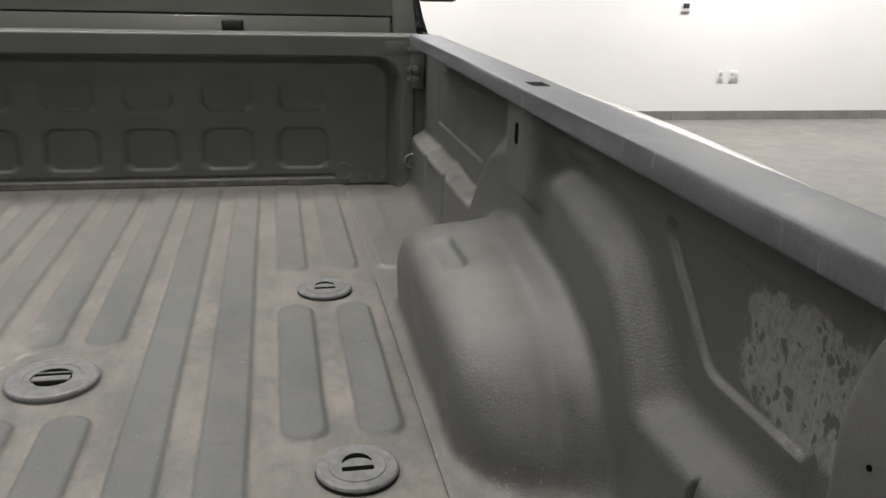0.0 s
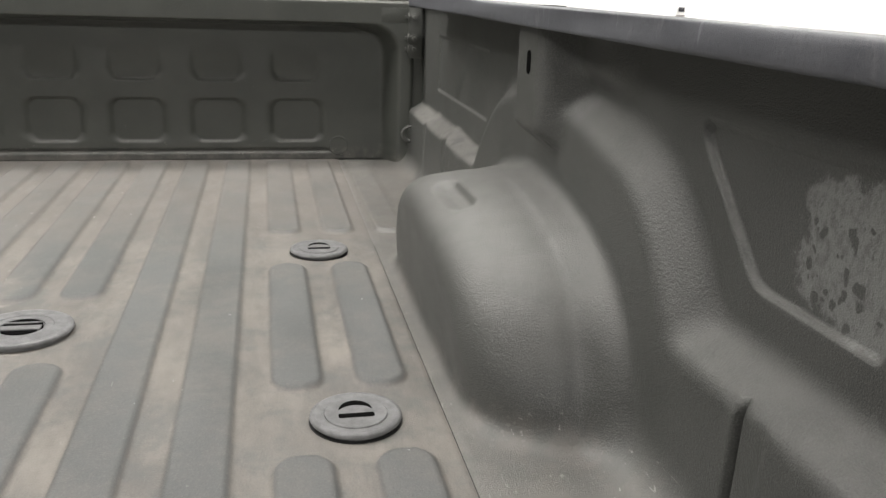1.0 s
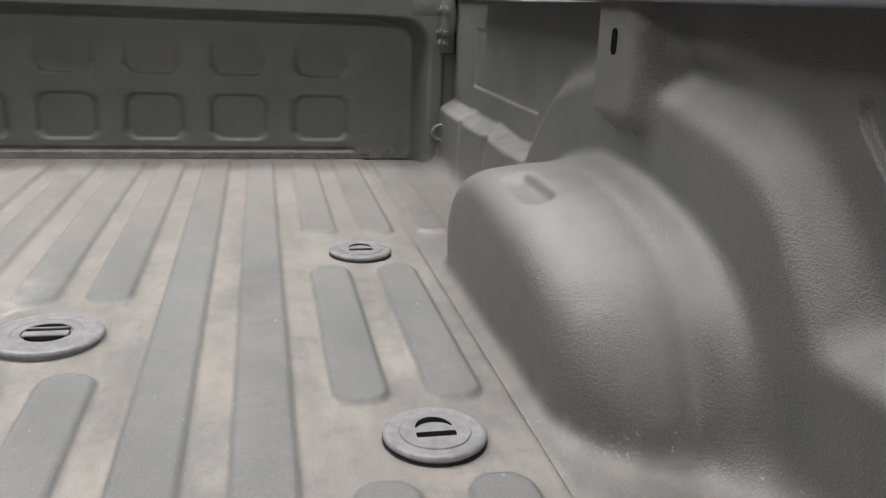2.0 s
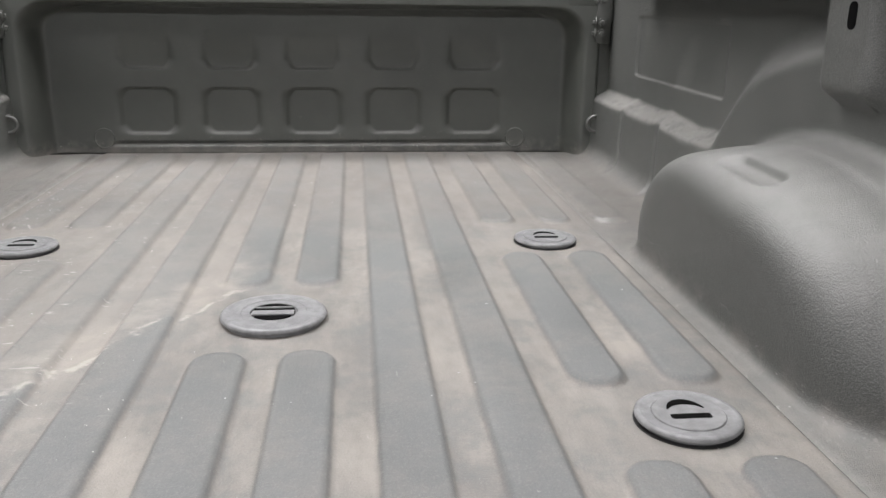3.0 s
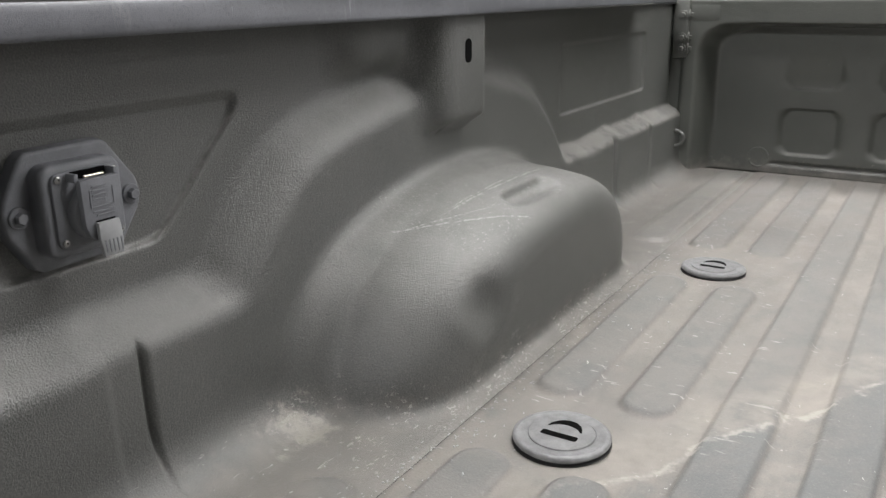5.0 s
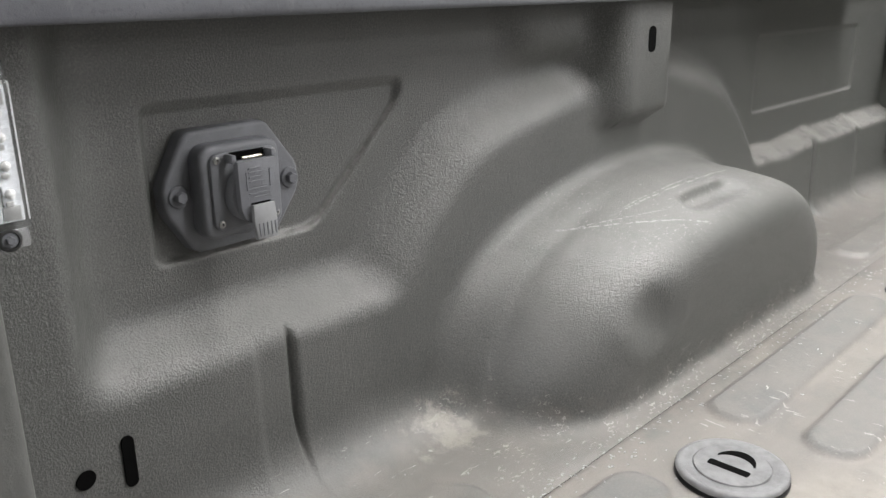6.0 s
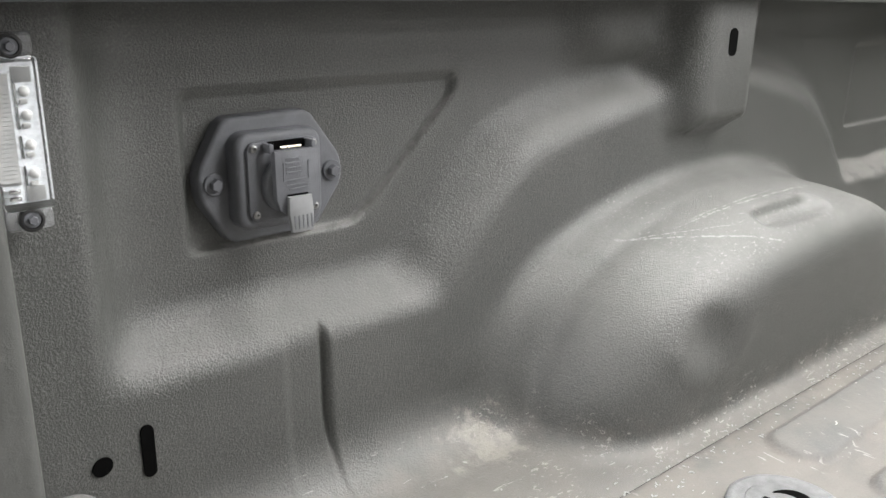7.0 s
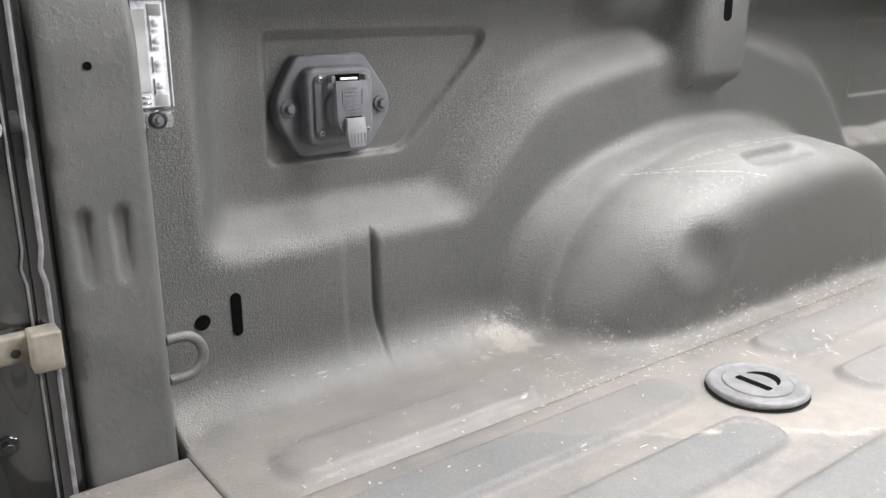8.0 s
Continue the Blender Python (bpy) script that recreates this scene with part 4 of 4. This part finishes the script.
def bed_lamp():
    t = thing("bed_lamp", "clear LED bed lamp screwed to the side wall", "lamp", "", (-0.775, -0.268, 0.316))
    part("base", box(-0.777, -0.7725, -0.2822, -0.2540, 0.336, 0.431, 0.001), BOARD, t, "white board behind the lens")
    part("reflector", box(-0.7727, -0.7712, -0.2815, -0.2705, 0.349, 0.424), SOCK, t, "bright ribbed strip")
    for k in range(24):
        zz = 0.351 + 0.003 * k
        part("rib", box(-0.7713, -0.7703, -0.2812, -0.2708, zz, zz + 0.0027), SOCK, t)
    part("terminal", box(-0.7725, -0.7690, -0.2795, -0.2720, 0.3385, 0.3415, 0.0005), CHROME, t)
    part("terminal", box(-0.7725, -0.7690, -0.2795, -0.2720, 0.3435, 0.3465, 0.0005), CHROME, t)
    for zz in (0.356, 0.376, 0.396, 0.412):
        led = part("led", lathe([(0.0036, 0), (0.0036, 0.0015), (0.0022, 0.0030), (0.0003, 0.0034)], (-0.7725, -0.2615, zz), "X", 16), SWITCHP, t, "bright LED")
        part("chip", box(-0.7727, -0.7705, -0.2650, -0.2600, zz - 0.0085, zz - 0.005, 0.0005), SOCK, t)
        part("track", box(-0.7727, -0.7715, -0.2678, -0.2664, zz - 0.009, zz + 0.006), CHROME, t)
    part("circuit", box(-0.7727, -0.7712, -0.2680, -0.2560, 0.337, 0.3475, 0.0005), SOCK, t)
    part("circuit", box(-0.7727, -0.7712, -0.2680, -0.2560, 0.418, 0.4285, 0.0005), SOCK, t)
    lens = part("lens", box(-0.7712, -0.7615, -0.2845, -0.2515, 0.331, 0.436, 0.003, 3), CLEAR, t, "clear plastic lens")
    lens.visible_shadow = False
    for z0, z1, zc in ((0.3155, 0.331, 0.324), (0.436, 0.4515, 0.4425)):
        tab = part("mounting_ear", box(-0.7735, -0.7670, -0.2840, -0.2520, z0, z1, 0.003, 3), EAR, t, "clear mounting ear")
        tab.visible_shadow = False
        ring = lathe([(0.0085, 0), (0.0085, 0.0045), (0.0075, 0.0052), (0.0062, 0.0052), (0.0060, 0.003), (0.0005, 0.003)], (-0.7680, -0.268, zc), "X", 28)
        part("screw_cup", ring, RUBBER, t, "dark rubber cup round the screw")
        hex_bolt((-0.7650, -0.268, zc), "X", 0.0034, t, GREYP, "screw")
    t.location.y -= 0.005


bed_lamp()

# rear tie-down loop beside the post
loop = thing("tie_down_loop", "bent steel tie-down loop beside the rear post", "tie-down", "", (-0.72, -0.295, 0.078))
arc = [(-0.722, -0.300, 0.122)] + [(-0.722, -0.2850 + 0.0200 * math.cos(a), 0.1010 + 0.0210 * math.sin(a)) for a in np.linspace(math.pi / 2, -math.pi / 2, 16)] + [(-0.722, -0.300, 0.080)]
part("rod", tube(arc, 0.0052, 12), LINER, loop)

# rear jambs outside the posts
for s in (1, -1):
    rear = -0.360 if s > 0 else -0.386
    out = [(0.724, rear), (0.719, rear - 0.005), (0.7175, rear - 0.014), (0.720, rear - 0.018), (0.724, rear - 0.022), (0.7235, rear - 0.040), (0.719, rear - 0.046), (0.719, rear - 0.075), (0.726, rear - 0.082), (0.865, rear - 0.084), (0.865, rear)]
    bm = bmesh.new()
    rows = []
    for zz in list(np.linspace(-0.32, 0.40, 10)) + ([0.415, 0.428, 0.437, 0.443, 0.446] if s > 0 else [0.44, 0.468]):
        k = max(0.0, (zz - 0.40) / 0.046) if s > 0 else 0.0
        rows.append([bm.verts.new((s * (px + 0.010 * k * k), py - 0.02 * k * k, zz)) for px, py in out])
    for a, b in zip(rows, rows[1:]):
        for k in range(len(out) - 1):
            bm.faces.new((a[k], a[k + 1], b[k + 1], b[k]))
    bm.faces.new(rows[-1])
    jamb = part("tailgate_jamb", bm, JAMB, truck, "glossy near-black tailgate jamb")
    for yb, rr in ((rear - 0.0115, 0.0022), (rear - 0.0255, 0.0013)):
        xx = 0.7165 if rr > 0.0015 else 0.7225
        part("jamb_bead", tube([(s * xx, yb, -0.05), (s * xx, yb, 0.20), (s * xx, yb - 0.003, 0.215), (s * xx, yb, 0.232), (s * xx, yb, 0.39 if s > 0 else 0.466)], rr, 8), BEAD if s < 0 else RUBBER, jamb, "seam bead")
    inward = "-X" if s > 0 else "X"
    for zz in (0.06, 0.245):
        hex_bolt((s * 0.7192, rear - 0.060, zz), inward, 0.0055, jamb, JAMB)
    zz, yy = (0.384, -0.412) if s > 0 else (0.335, -0.425)
    stop = lathe([(0.010, -0.003), (0.010, 0.012), (0.0088, 0.0145), (0.0042, 0.0145), (0.0032, 0.0125), (0.0005, 0.0125)], (s * 0.7195, yy, zz), inward, 28)
    part("bump_stop", stop, PALEP, jamb, "pale round bump stop")
blk = part("bump_block", box(-0.719, -0.694, -0.420, -0.395, 0.129, 0.165, 0.003, 3), BEIGE, truck, "beige plastic bump block")
part("block_arm", box(-0.7225, -0.7085, -0.452, -0.415, 0.137, 0.162, 0.003, 3), BEIGE, blk)
part("block_screw", lathe([(0.004, 0), (0.004, 0.001), (0.0005, 0.0012)], (-0.7085, -0.430, 0.147), "X", 16), RUBBER, blk)
# unseen dark box added to keep light out of the floor seams
part("seam_light_block", box(-0.85, 0.85, -0.36, 1.95, -0.12, -0.014, 0.01), RUBBER, truck)
part("rear_sill", box(-0.713, 0.713, -0.405, REAR - 0.0014, -0.05, -0.001, 0.003, 3), FLOOR, truck, "dusty sill behind the floor seam")


def crumbs():
    rng = random.Random(4)
    bm = bmesh.new()
    spots = [(-0.561, -0.009), (-0.622, 0.124), (-0.751, -0.174)]
    for _ in range(260):
        spots.append((-0.60 + rng.gauss(0, 0.075), rng.uniform(-0.25, 1.5)))
    for _ in range(240):
        spots.append((rng.uniform(-0.606, -0.55), rng.uniform(0.05, 1.1)))
    for _ in range(40):
        spots.append((rng.uniform(-0.5, 0.6), rng.uniform(-0.1, 1.7)))
    for px, py in spots:
        if abs(px) > 0.74 or (abs(px) > 0.607 and 0.15 < py < 1.0):
            continue
        size = rng.uniform(0.0006, 0.0013)
        zz = float(rib_height(np.array(px), np.array(py)))
        m = Matrix.Translation((px, py, zz + size * 0.4)) @ Matrix.Rotation(rng.uniform(0, 6.28), 4, "Z") @ Matrix.Diagonal((size * rng.uniform(1.0, 3.0), size, size * 0.6, 1))
        bmesh.ops.create_icosphere(bm, subdivisions=1, radius=1, matrix=m)
    ob = part("crumbs", bm, PALEP, None, smooth=False)
    tagged(ob, "tiny pale crumbs scattered on the dusty bed floor", "debris", kind="stuff")


crumbs()


# ---- room shell ----
def room():
    x0, x1, y0, y1 = -8.5, 11.0, -7.0, 8.6
    tagged(part("floor", box(x0, x1, y0, y1, GROUND - 0.1, GROUND), TILE, smooth=False), "grey polished tile floor", "floor", kind="structure")
    tagged(part("ceiling", box(x0, x1, y0, y1, CEIL + 0.05, CEIL + 0.15), FARWALL, smooth=False), "unseen ceiling, dark grey to cut bounced light", "ceiling", kind="structure")
    walls = {"wall_north": (x0, x1, y1, y1 + 0.15), "wall_south": (x0, x1, y0 - 0.15, y0), "wall_east": (x1, x1 + 0.15, y0, y1), "wall_west": (x0 - 0.15, x0, y0, y1)}
    for name, (a, b, c, d) in walls.items():
        tagged(part(name, box(a, b, c, d, GROUND, CEIL + 0.05), WALLP if name == "wall_north" else FARWALL, smooth=False), "white painted showroom wall" if name == "wall_north" else "plain unseen showroom wall, greyed to cut bounced light", "wall", kind="structure")
    base = tagged(new("baseboard"), "grey tile skirting along the white wall", "baseboard", kind="structure")
    x = x0
    while x < x1 - 0.02:
        part("tile", box(x + 0.003, min(x + 0.897, x1), y1 - 0.012, y1, GROUND, GROUND + 0.105, 0.002, 1), SKIRT, base)
        x += 0.9
    for k, (px, py, watts) in enumerate(PANELS):
        t = thing("ceiling_light", "unseen white rectangular ceiling light panel, lit", "ceiling light", "ceiling light panels", (px, py, CEIL))
        part("frame", box(px - 0.62, px + 0.62, py - 0.32, py + 0.32, CEIL + 0.0, CEIL + 0.05, 0.004), SWITCHP, t)
        part("diffuser", box(px - 0.58, px + 0.58, py - 0.28, py + 0.28, CEIL - 0.004, CEIL + 0.002), GLOW, t, "glowing diffuser")
        lamp = bpy.data.lights.new("panel_light", "AREA")
        lamp.shape, lamp.size, lamp.size_y, lamp.energy = "RECTANGLE", 1.16, 0.56, watts
        lamp.color = (1.0, 0.997, 0.993)
        lo = new("panel_light", lamp)
        lo.location = (px, py, CEIL - 0.012)


room()


def wall_plate(name, x, z, w, h, label, parts_):
    t = thing(name, label, name.replace("_", " "), "", (x, 8.6, z))
    part("plate", box(x - w / 2, x + w / 2, 8.588, 8.6, z - h / 2, z + h / 2, 0.003), SWITCHP, t)
    for px, pz, pw, ph, m, nm in parts_:
        part(nm, box(x + px - pw / 2, x + px + pw / 2, 8.582, 8.590, z + pz - ph / 2, z + pz + ph / 2, 0.001), m, t)
    return t


wall_plate("wall_outlet", 5.58, -0.435, 0.075, 0.13, "white double wall outlet on the white wall", [(0, 0.028, 0.036, 0.036, SOCK, "socket"), (0, -0.028, 0.036, 0.036, SOCK, "socket")])
wall_plate("wall_outlet", 5.75, -0.435, 0.115, 0.13, "white wider wall outlet on the white wall", [(-0.024, 0.028, 0.036, 0.036, SOCK, "socket"), (-0.024, -0.028, 0.036, 0.036, SOCK, "socket"), (0.03, 0, 0.036, 0.08, SOCK, "socket")])
wall_plate("thermostat", 5.035, 0.345, 0.10, 0.12, "small wall thermostat with a dark display", [(0.005, 0.016, 0.075, 0.05, SCREEN, "display"), (0.0, -0.05, 0.11, 0.012, SKIRT, "trim")])
